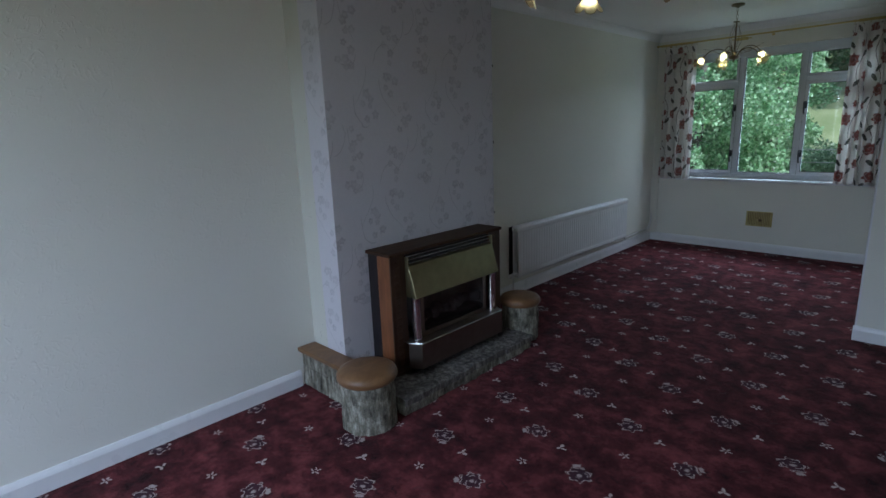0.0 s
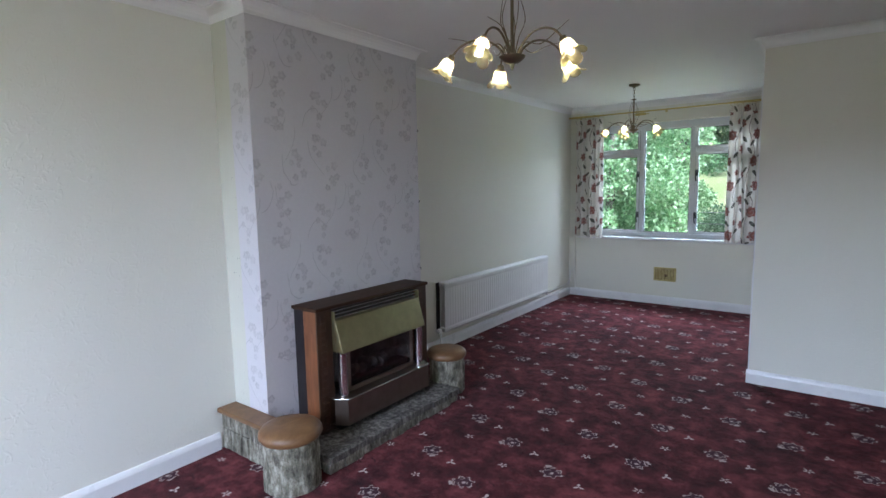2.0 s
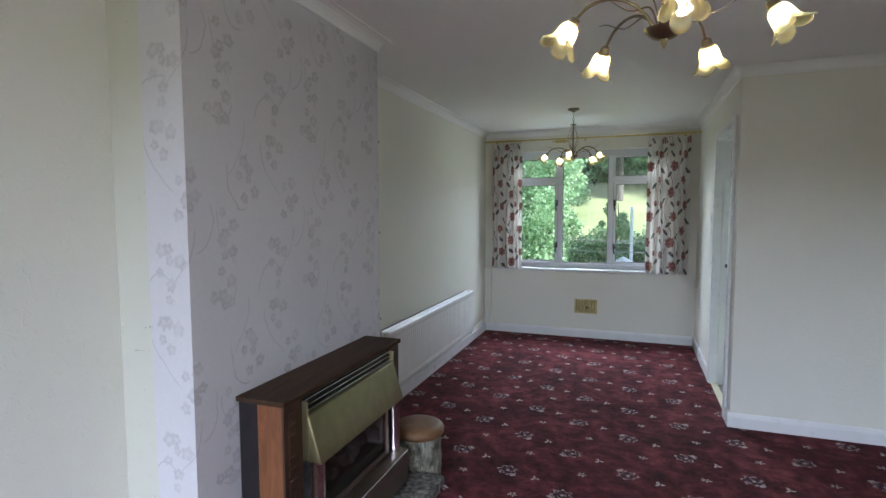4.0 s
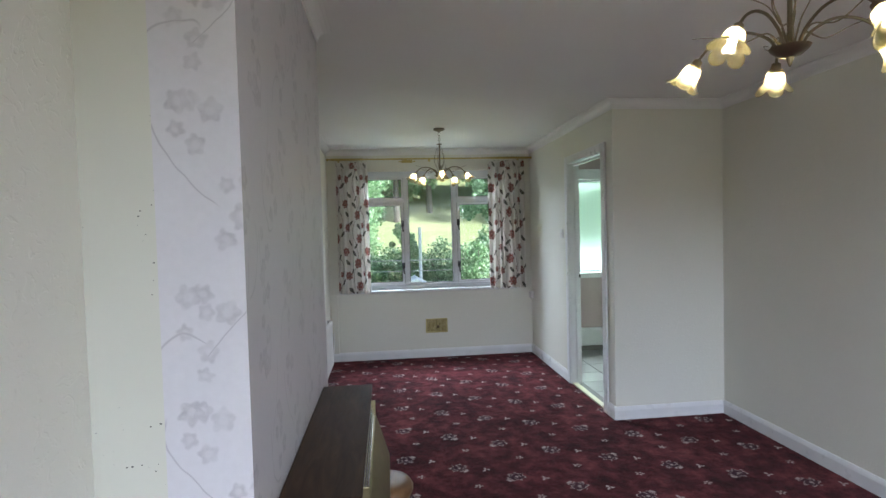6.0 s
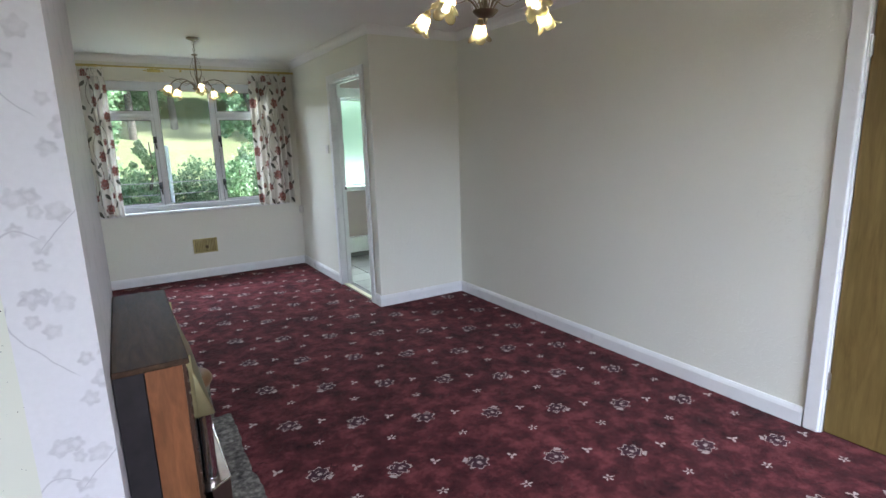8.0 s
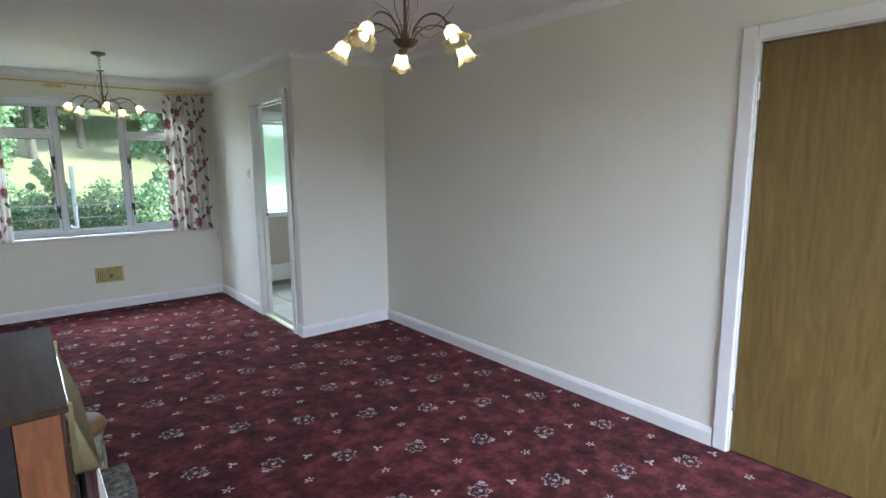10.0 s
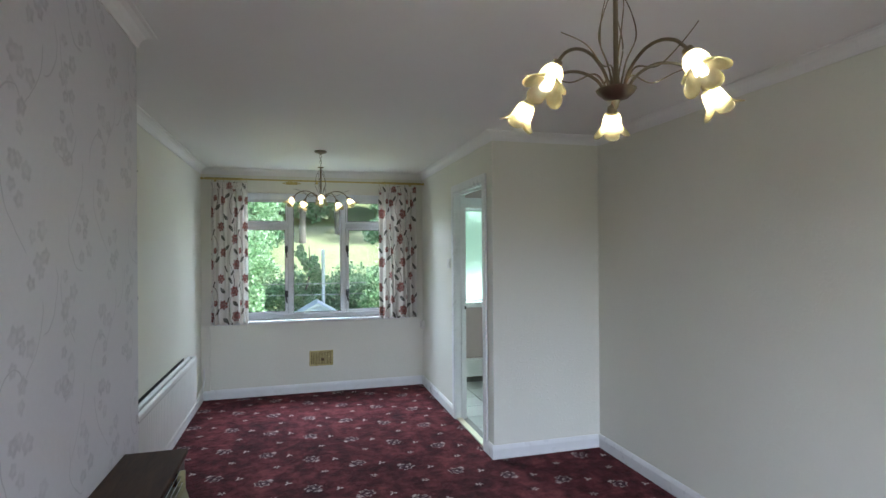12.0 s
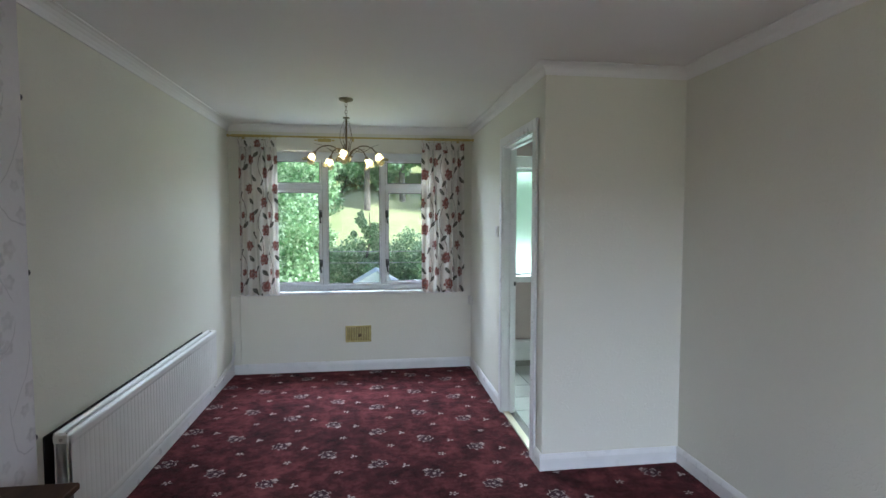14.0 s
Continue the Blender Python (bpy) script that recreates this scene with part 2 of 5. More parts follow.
M_TOP = wood("dark_varnished_wood", (0.030, 0.016, 0.009), (0.070, 0.038, 0.021), (3, 0.5, 3), 0.6, 1.0, 0.14)
M_ORANGE = wood("orange_veneer", (0.14, 0.052, 0.020), (0.25, 0.095, 0.038), (3, 3, 0.5), 0.35)
M_BROWN = wood("carved_brown_wood", (0.022, 0.010, 0.005), (0.065, 0.028, 0.012), (3, 3, 0.8), 0.4)
M_CAP = wood("tan_wooden_cap", (0.13, 0.065, 0.026), (0.22, 0.115, 0.048), (2, 1, 3), 0.46)
M_OAK = wood("oak_veneer", (0.128, 0.082, 0.023), (0.208, 0.142, 0.047), (3.2, 3.2, 0.32), 0.42, 0.8)
M_KCAB = wood("kitchen_cupboard_wood", (0.09, 0.05, 0.02), (0.16, 0.10, 0.04), (4, 4, 0.6), 0.4)


def metal(name, c, rough, var=0.1):
    m = Mat(name, rough=rough, metal=1.0)
    p = m.vec("obj")
    n = m.noise(p, 18, 4)
    m.colour(m.ramp(n, (0.3, tuple(x * 0.8 for x in c)), (0.7, c)))
    m.roughness(n * var + rough)
    return m.m


M_CHROME = metal("chrome", (0.75, 0.75, 0.76), 0.12)
M_BRONZE = metal("bronze_trim", (0.30, 0.24, 0.20), 0.3)
M_BRASS = metal("polished_brass", (0.62, 0.50, 0.20), 0.25)
M_ANTIQUE = metal("antique_brass", (0.22, 0.18, 0.12), 0.32)
M_GOLD = metal("satin_gold_panel", (0.34, 0.305, 0.165), 0.38)
M_STEEL = metal("dull_steel", (0.55, 0.54, 0.52), 0.35)


def plain(name, a, b, rough=0.5, scale=12.0, spec=0.5):
    m = Mat(name, rough=rough, spec=spec)
    p = m.vec("obj")
    n = m.noise(p, scale, 5)
    m.colour(m.ramp(n, (0.3, a), (0.7, b)))
    m.bump(m.noise(p, scale * 6, 3), 0.1, 0.003)
    return m.m


M_BLACK = plain("black_enamel", (0.010, 0.010, 0.011), (0.02, 0.02, 0.021), 0.4)
# M_SIDE also colours the sheet that paints the radiator gap's shade
M_SIDE = plain("dark_panel_and_gap_shade", (0.014, 0.011, 0.012), (0.026, 0.021, 0.022), 0.6, 12.0, 0.25)
# lining colour is lightened to make up for little light in the firebox
M_LINING = plain("lightened_firebrick", (0.08, 0.076, 0.072), (0.30, 0.29, 0.28), 0.8, 9)
M_COAL = plain("dark_grey_coal", (0.03, 0.029, 0.028), (0.15, 0.145, 0.14), 0.9, 25)
M_VENT = plain("aged_cream_vent", (0.40, 0.33, 0.11), (0.60, 0.52, 0.24), 0.45, 20)
M_RUST = plain("dark_stain", (0.10, 0.07, 0.03), (0.20, 0.14, 0.06), 0.7, 40)


def stone(name, a, b, c):
    m = Mat(name, rough=0.85, spec=0.3)
    p = m.vec("obj")
    pv = m.vec("obj", (1, 1, 0.35))
    n1, n2, n3 = m.noise(pv, 38, 5, 0.65), m.noise(p, 9, 3), m.noise(p, 130, 3)
    m.colour(m.ramp(n1 * 0.6 + n2 * 0.25 + n3 * 0.15, (0.38, a), (0.5, b), (0.62, c)))
    m.bump(n1 + n3 * 0.5, 0.9, 0.016)
    return m.m


M_STONE = stone("rock_faced_stone", (0.055, 0.049, 0.036), (0.20, 0.185, 0.142), (0.45, 0.425, 0.35))
M_HEARTH = stone("riven_hearth_stone", (0.032, 0.028, 0.025), (0.125, 0.113, 0.100), (0.30, 0.278, 0.245))


def curtain_cloth():
    """Ivory cotton with red flowers, brown leaves and thin stems."""
    m = Mat("floral_curtain_cloth", rough=0.9, spec=0.1)
    uv = m.vec("uv")
    u, v, _ = m.xyz(uv)
    wob = (m.noise(uv, 30, 2) - 0.5) * 0.02
    PU, PV = 0.22, 0.27
    stems = None
    for cu, ph in ((0.04, 0.0), (0.21, 2.2)):
        d = (u - cu - (v * (math.tau / (2 * PV)) + ph).sin() * 0.045 + wob).wrap(PU).abs()
        s = (-d + 0.0036).over(0.0, 0.003)
        stems = s if stems is None else stems.max(s)
    red, leaf = None, None
    for i, (cu, cv, r) in enumerate(((0.08, 0.05, 0.066), (0.30, 0.18, 0.060), (0.12, 0.33, 0.068), (0.34, 0.45, 0.058), (0.21, 0.47, 0.038))):
        du, dv = (u + wob - cu).wrap(PU), (v + wob - cv).wrap(PV)
        f = blob(du, dv, 7, r * 0.9, 0.88, i * 1.1, 0.010)
        f = f * ((du * du + dv * dv).sqrt() * 190.0 + dv.atan2(du)).sin().over(-1.0, 0.45)
        red = f if red is None else red.max(f)
    for i, (cu, cv, r, k) in enumerate(((0.02, 0.16, 0.040, 1.0), (0.18, 0.12, 0.038, -1.0), (0.38, 0.28, 0.040, 1.0), (0.25, 0.38, 0.038, -1.0),
                                        (0.05, 0.24, 0.036, -1.0), (0.33, 0.06, 0.036, 1.0), (0.10, 0.46, 0.038, 1.0), (0.41, 0.50, 0.034, -1.0))):
        du, dv = (u + wob - cu).wrap(PU), (v - cv).wrap(PV)
        a, b2 = (du + dv * k) * 0.7, (dv - du * k) * 0.7
        f = (-((a * a) * 6.0 + b2 * b2).sqrt() + r * 1.12).over(0.0, 0.006)
        leaf = f if leaf is None else leaf.max(f)
    weave = m.noise(uv, 260, 2)
    tone = m.noise(uv, 45, 3)
    base = m.ramp(weave, (0.3, (0.76, 0.73, 0.68)), (0.7, (0.84, 0.82, 0.78)))
    base = m.mix(stems * 0.8, base, (0.16, 0.10, 0.08))
    base = m.mix(leaf * (tone * 0.7 + 0.55), base, (0.12, 0.12, 0.10))
    base = m.mix(red * (tone * 0.5 + 0.65), base, m.ramp(tone, (0.35, (0.15, 0.032, 0.028)), (0.65, (0.38, 0.12, 0.095))))
    m.colour(base)
    tr = m.node("ShaderNodeBsdfTranslucent")
    m.link(base, tr.inputs[0])
    mx = m.node("ShaderNodeMixShader")
    mx.inputs[0].default_value = 0.45
    m.link(m.b.outputs[0], mx.inputs[1])
    m.link(tr.outputs[0], mx.inputs[2])
    m.link(mx.outputs[0], m.nt.nodes["Material Output"].inputs[0])
    m.bump(weave, 0.2, 0.002)
    return m.m


M_CURTAIN = curtain_cloth()


def pane_glass(name, tint=(0.97, 1.0, 0.99), rough=0.0):
    m = Mat(name)
    tr, gl, fr, mx = (m.node(k) for k in ("ShaderNodeBsdfTransparent", "ShaderNodeBsdfGlossy", "ShaderNodeLayerWeight", "ShaderNodeMixShader"))
    tr.inputs[0].default_value = (*tint, 1)
    gl.inputs["Roughness"].default_value = rough
    fr.inputs["Blend"].default_value = 0.5
    pw, sc = m.node("ShaderNodeMath"), m.node("ShaderNodeMath")
    pw.operation, sc.operation = "POWER", "MULTIPLY_ADD"
    pw.inputs[1].default_value, sc.inputs[1].default_value, sc.inputs[2].default_value = 5.0, 0.95, 0.045
    m.link(fr.outputs["Facing"], pw.inputs[0])
    m.link(pw.outputs[0], sc.inputs[0])
    m.link(sc.outputs[0], mx.inputs[0])
    m.link(tr.outputs[0], mx.inputs[1])
    m.link(gl.outputs[0], mx.inputs[2])
    m.link(mx.outputs[0], m.nt.nodes["Material Output"].inputs[0])
    return m.m


M_GLASS = pane_glass("window_glass")
M_FIREGLASS = pane_glass("smoked_glass", (0.78, 0.76, 0.75), 0.05)


def frosted():
    m = Mat("frosted_glass", rough=0.55)
    p = m.vec("obj")
    m.colour((0.62, 0.86, 0.66))
    m.b.inputs["Transmission Weight"].default_value = 1.0
    m.b.inputs["IOR"].default_value = 1.2
    m.bump(m.noise(p, 60, 3), 0.2, 0.004)
    return m.m


M_FROST = frosted()


def shade_glass():
    m = Mat("amber_tinted_glass", rough=0.25)
    p = m.vec("obj")
    n = m.noise(p, 40, 3)
    col = m.ramp(n, (0.3, (0.62, 0.56, 0.33)), (0.7, (0.80, 0.75, 0.52)))
    m.colour(col)
    tl, tp, gl = (m.node(k) for k in ("ShaderNodeBsdfTranslucent", "ShaderNodeBsdfTransparent", "ShaderNodeBsdfGlossy"))
    m.link(col, tl.inputs[0])
    tp.inputs[0].default_value = (0.95, 0.92, 0.76, 1)
    gl.inputs["Roughness"].default_value = 0.1
    a, b = m.node("ShaderNodeMixShader"), m.node("ShaderNodeMixShader")
    a.inputs[0].default_value, b.inputs[0].default_value = 0.50, 0.12
    m.link(tl.outputs[0], a.inputs[1])
    m.link(tp.outputs[0], a.inputs[2])
    m.link(a.outputs[0], b.inputs[1])
    m.link(gl.outputs[0], b.inputs[2])
    m.link(b.outputs[0], m.nt.nodes["Material Output"].inputs[0])
    return m.m


M_SHADE = shade_glass()


def glow(name, c, strength):
    m = Mat(name)
    m.b.inputs["Emission Color"].default_value = (*c, 1)
    m.b.inputs["Emission Strength"].default_value = strength
    m.colour((0.8, 0.75, 0.6))
    return m.m


M_BULB = glow("lit_bulb", (1.0, 0.85, 0.58), 55.0)


def leaves(name, a, b, c):
    m = Mat(name, rough=0.55, spec=0.35)
    rnd = Val(m.nt, m.node("ShaderNodeNewGeometry").outputs["Random Per Island"])
    col = m.ramp(rnd, (0.1, a), (0.5, b), (0.9, c))
    m.colour(col)
    tl, mx = m.node("ShaderNodeBsdfTranslucent"), m.node("ShaderNodeMixShader")
    m.link(col, tl.inputs[0])
    mx.inputs[0].default_value = 0.4
    m.link(m.b.outputs[0], mx.inputs[1])
    m.link(tl.outputs[0], mx.inputs[2])
    m.link(mx.outputs[0], m.nt.nodes["Material Output"].inputs[0])
    return m.m


M_LEAF = leaves("bright_leaves", (0.15, 0.30, 0.13), (0.29, 0.46, 0.23), (0.52, 0.66, 0.44))
M_LEAFD = leaves("dark_leaves", (0.15, 0.28, 0.14), (0.26, 0.42, 0.23), (0.44, 0.60, 0.40))
M_LEAFY = leaves("yellow_flowers", (0.16, 0.26, 0.05), (0.55, 0.46, 0.04), (0.70, 0.60, 0.06))
M_BARK = plain("bark", (0.06, 0.05, 0.04), (0.16, 0.14, 0.115), 0.9, 8)
M_GASKET_SHADE = plain("gasket_and_groove_shade", (0.10, 0.10, 0.11), (0.18, 0.18, 0.19), 0.7, 30)
M_SHED = gloss_paint("white_painted_board", (0.80, 0.82, 0.84), 0.5)


def grass():
    m = Mat("meadow_grass", rough=0.9, spec=0.1)
    p = m.vec()
    n = m.noise(p, 0.5, 4) * 0.6 + m.noise(p, 7, 4) * 0.4
    m.colour(m.ramp(n, (0.3, (0.17, 0.21, 0.09)), (0.55, (0.25, 0.28, 0.14)), (0.75, (0.32, 0.335, 0.19))))
    m.bump(m.noise(p, 25, 3), 0.6, 0.05)
    return m.m


M_GRASS = grass()


def tile_floor():
    m = Mat("grey_floor_tile", rough=0.35)
    p = m.vec("obj")
    n = m.noise(p, 5, 4)
    rnd = Val(m.nt, m.node("ShaderNodeObjectInfo").outputs["Random"])
    m.colour(m.ramp(n * 0.7 + rnd * 0.3, (0.3, (0.29, 0.28, 0.275)), (0.7, (0.38, 0.37, 0.365))))
    m.bump(m.noise(p, 60, 2), 0.05, 0.002)
    return m.m


M_TILE = tile_floor()
M_GROUT = plain("grey_grout", (0.20, 0.19, 0.18), (0.27, 0.26, 0.25), 0.9, 30)


# ---- mesh helpers ----
BASE = {}


def box(bm, x0, x1, y0, y1, z0, z1, bevel=0.0, seg=2):
    r = bmesh.ops.create_cube(bm, size=1.0, matrix=Matrix.LocRotScale(((x0 + x1) / 2, (y0 + y1) / 2, (z0 + z1) / 2), None, (x1 - x0, y1 - y0, z1 - z0)))
    if bevel:
        edges = list({e for v in r["verts"] for e in v.link_edges})
        bmesh.ops.bevel(bm, geom=edges, offset=bevel, segments=seg, affect="EDGES", profile=0.5)
    return bm


def boxes(*dims, bevel=0.0):
    bm = bmesh.new()
    for d in dims:
        box(bm, *d, bevel=bevel)
    return bm


def tube(bm, pts, r, seg=8, taper=1.0, caps=True):
    """A round rod along the points."""
    pts = [Vector(p) for p in pts]
    rings, n = [], len(pts)
    up = Vector((0, 0, 1))
    for i, p in enumerate(pts):
        d = (pts[min(i + 1, n - 1)] - pts[max(i - 1, 0)]).normalized()
        a = d.cross(up if abs(d.z) < 0.95 else Vector((1, 0, 0))).normalized()
        b = d.cross(a)
        rr = r * (1 + (taper - 1) * i / max(n - 1, 1))
        rings.append([bm.verts.new(p + a * math.cos(math.tau * k / seg) * rr + b * math.sin(math.tau * k / seg) * rr) for k in range(seg)])
    for r0, r1 in zip(rings, rings[1:]):
        for k in range(seg):
            bm.faces.new((r0[k], r0[(k + 1) % seg], r1[(k + 1) % seg], r1[k]))
    if caps:
        bm.faces.new(rings[0][::-1])
        bm.faces.new(rings[-1])
    return bm


def lathe(bm, profile, seg=24, at=(0, 0, 0), wave=None, cap=True):
    """Turns (radius, height) round z at a place; wave(k, j) scales the radius."""
    at = Vector(at)
    rings = []
    for j, (r, z) in enumerate(profile):
        rings.append([bm.verts.new(at + Vector((math.cos(math.tau * k / seg) * r * (wave(k, j) if wave else 1), math.sin(math.tau * k / seg) * r * (wave(k, j) if wave else 1), z))) for k in range(seg)])
    for r0, r1 in zip(rings, rings[1:]):
        for k in range(seg):
            bm.faces.new((r0[k], r0[(k + 1) % seg], r1[(k + 1) % seg], r1[k]))
    if cap:
        bm.faces.new(rings[0][::-1])
        bm.faces.new(rings[-1])
    return bm


def arc(points, n=8):
    """A smooth curve through the points."""
    p = [Vector(q) for q in points]
    out = []
    for i in range(len(p) - 1):
        a, b, c, d = p[max(i - 1, 0)], p[i], p[i + 1], p[min(i + 2, len(p) - 1)]
        for k in range(n):
            t = k / n
            out.append(0.5 * ((2 * b) + (c - a) * t + (2 * a - 5 * b + 4 * c - d) * t * t + (3 * b - a - 3 * c + d) * t ** 3))
    return out + [p[-1]]


def mesh_ob(name, bm, material, smooth=False):
    me = bpy.data.meshes.new(name)
    bmesh.ops.recalc_face_normals(bm, faces=bm.faces)
    bm.to_mesh(me)
    bm.free()
    for mt in material if isinstance(material, (list, tuple)) else (material,):
        me.materials.append(mt)
    if smooth:
        me.polygons.foreach_set("use_smooth", [True] * len(me.polygons))
        me.set_sharp_from_angle(angle=radians(40))
    return new(name, me)


def thing(name, at, label="", category="", group="", kind=""):
    ob = new(name)
    ob.location = at
    ob.empty_display_size = 0.1
    BASE[ob.name] = Vector(at)
    return tagged(ob, label, category, group, kind)


def part(name, bm, material, parent, label="", smooth=False):
    """One mesh under a thing or part, given in the world's coordinates."""
    base = BASE[parent.name]
    bm.transform(Matrix.Translation(-base))
    ob = mesh_ob(name, bm, material, smooth)
    ob.parent = parent
    BASE[ob.name] = base
    if label:
        ob["label"] = label
    return ob


def single(name, bm, material, label, category, kind="", smooth=False, group=""):
    """A thing that is one mesh."""
    ob = mesh_ob(name, bm, material, smooth)
    BASE[ob.name] = Vector()
    return tagged(ob, label, category, group, kind)


# ---- structure ----
T = 0.12
floor = single("floor", boxes((LEFT_D - T, RIGHT + T, FRONT - T, CAB_Y, -0.12, 0.0), (LEFT_D - T, PART_X, CAB_Y, BACK + 0.02, -0.12, 0.0)), M_CARPET,
               "dark red patterned carpet with cream medallions", "carpet", "structure")
ceiling = single("ceiling", boxes((LEFT_D - T, 1.9, FRONT - T, BACK + 0.28, CEIL, CEIL + 0.12)), M_CEIL, "matt grey-white plaster ceiling", "ceiling", "structure")

wall_left = single("wall_left", boxes((LEFT - T, LEFT, FRONT, BREAST_Y0 + 0.2, 0, CEIL), (LEFT_D - T, LEFT_D, BREAST_Y1 - 0.2, BACK, 0, CEIL)), M_WALL,
                   "cream wall with embossed textured paper", "wall", "structure")


def wall_with_hole(x0, x1, y0, y1, z0, z1, a0, a1, b0, b1, axis):
    """A slab with one opening: a0..a1 along the axis, b0..b1 in height."""
    bm = bmesh.new()
    if axis == "x":
        for d in ((x0, a0, y0, y1, z0, z1), (a1, x1, y0, y1, z0, z1), (a0, a1, y0, y1, b1, z1)):
            box(bm, *d)
        if b0 > z0:
            box(bm, a0, a1, y0, y1, z0, b0)
    else:
        for d in ((x0, x1, y0, a0, z0, z1), (x0, x1, a1, y1, z0, z1), (x0, x1, a0, a1, b1, z1)):
            box(bm, *d)
        if b0 > z0:
            box(bm, x0, x1, a0, a1, z0, b0)
    return bm


wall_back = single("wall_back", wall_with_hole(LEFT_D - T, PART_X, BACK, BACK + 0.28, 0, CEIL, WX0, WX1, WZ0, WZ1, "x"), M_WALL,
                   "cream window wall of the dining end", "wall", "structure")
wall_partition = single("wall_partition", wall_with_hole(PART_X, PART_X + 0.09, CAB_Y, BACK + 0.02, 0, CEIL, DY0 - 0.03, DY1 + 0.03, 0, DZ + 0.03, "y"), M_WALL,
                        "cream partition wall with a kitchen doorway", "wall", "structure")
wall_return = single("wall_return", boxes((PART_X + 0.09, RIGHT + T, CAB_Y, CAB_Y + 0.1, 0, CEIL)), M_WALL, "short cream return wall", "wall", "structure")
wall_right = single("wall_right", wall_with_hole(RIGHT, RIGHT + T, FRONT, CAB_Y, 0, CEIL, EY0 - 0.03, EY1 + 0.03, 0, EZ + 0.03, "y"), M_WALL,
                    "long plain cream wall with an oak door", "wall", "structure")
wall_front = single("wall_front", wall_with_hole(LEFT - T, RIGHT + T, FRONT - 0.25, FRONT, 0, CEIL, FX0, FX1, FZ0, FZ1, "x"), M_WALL,
                    "cream front wall with a wide window opening", "wall", "structure")
# hall behind the oak door, closed
wall_hall = single("wall_hall", boxes((RIGHT + 0.5, RIGHT + 0.6, EY0 - 0.2, EY1 + 0.2, 0, CEIL), (RIGHT + T, RIGHT + 0.5, EY0 - 0.2, EY0 - 0.1, 0, CEIL), (RIGHT + T, RIGHT + 0.5, EY1 + 0.1, EY1 + 0.2, 0, CEIL)),
                   M_WALL, "plain hall wall behind the door", "wall", "structure")


def breast():
    """Chimney breast: papered face and edge, painted near side."""
    bm = bmesh.new()
    uvl = bm.loops.layers.uv.new("UVMap")
    edge = -2.498

    def quad(co, uv, mi):
        f = bm.faces.new([bm.verts.new(c) for c in co])
        f.material_index = mi
        for l, q in zip(f.loops, uv):
            l[uvl].uv = q
    x, y0, y1, h = BREAST_X, BREAST_Y0, BREAST_Y1, CEIL
    w = x - edge
    quad([(x, y0, 0), (x, y1, 0), (x, y1, h), (x, y0, h)], [(w, 0), (w + y1 - y0, 0), (w + y1 - y0, h), (w, h)], 0)
    quad([(edge, y0, 0), (x, y0, 0), (x, y0, h), (edge, y0, h)], [(0, 0), (w, 0), (w, h), (0, h)], 0)
    quad([(LEFT_D, y0, 0), (edge, y0, 0), (edge, y0, h), (LEFT_D, y0, h)], [(0, 0)] * 4, 1)
    quad([(x, y1, 0), (LEFT_D, y1, 0), (LEFT_D, y1, h), (x, y1, h)], [(0, 0)] * 4, 2)
    bmesh.ops.remove_doubles(bm, verts=bm.verts, dist=1e-5)
    return bm


chimney = single("wall_chimney_breast", breast(), [M_PAPER, M_SPECK, M_WALL], "chimney breast papered with silver-grey blossom twigs", "wall", "structure")


# skirting: runs given by their line, inner side to the room
def skirt(name, x0, y0, x1, y1, nx, ny):
    d, h = 0.017, 0.098
    L = math.hypot(x1 - x0, y1 - y0)
    ux, uy = (x1 - x0) / L, (y1 - y0) / L
    prof = [(0, 0), (d, 0), (d, h * 0.72), (d * 0.75, h * 0.86), (d * 0.35, h), (0, h)]
    bm = bmesh.new()
    ends = []
    for s in (0, L):
        ends.append([bm.verts.new((x0 + ux * s + nx * p, y0 + uy * s + ny * p, z)) for p, z in prof])
    for k in range(len(prof)):
        j = (k + 1) % len(prof)
        bm.faces.new((ends[0][k], ends[0][j], ends[1][j], ends[1][k]))
    bm.faces.new(ends[0][::-1])
    bm.faces.new(ends[1])
    return single(name, bm, M_GLOSS, "white gloss-painted wooden skirting board", "skirting board", "structure")


skirt("baseboard_left", LEFT, FRONT, LEFT, 0.875, 1, 0)
skirt("baseboard_dining_left", LEFT_D, BREAST_Y1, LEFT_D, BACK, 1, 0)
skirt("baseboard_back", LEFT_D + 0.017, BACK, PART_X - 0.017, BACK, 0, -1)
skirt("baseboard_partition_far", PART_X, DY1 + 0.085, PART_X, BACK, -1, 0)
skirt("baseboard_partition_near", PART_X, CAB_Y, PART_X, DY0 - 0.077, -1, 0)
skirt("baseboard_return", PART_X - 0.017, CAB_Y, RIGHT - 0.017, CAB_Y, 0, -1)
skirt("baseboard_right", RIGHT, EY1 + 0.08, RIGHT, CAB_Y, -1, 0)
skirt("baseboard_right_near", RIGHT, FRONT, RIGHT, EY0 - 0.08, -1, 0)
skirt("baseboard_front", LEFT + 0.017, FRONT, RIGHT - 0.017, FRONT, 0, 1)
skirt("baseboard_breast_far", BREAST_X, BREAST_Y1, LEFT_D + 0.017, BREAST_Y1, 0, 1)


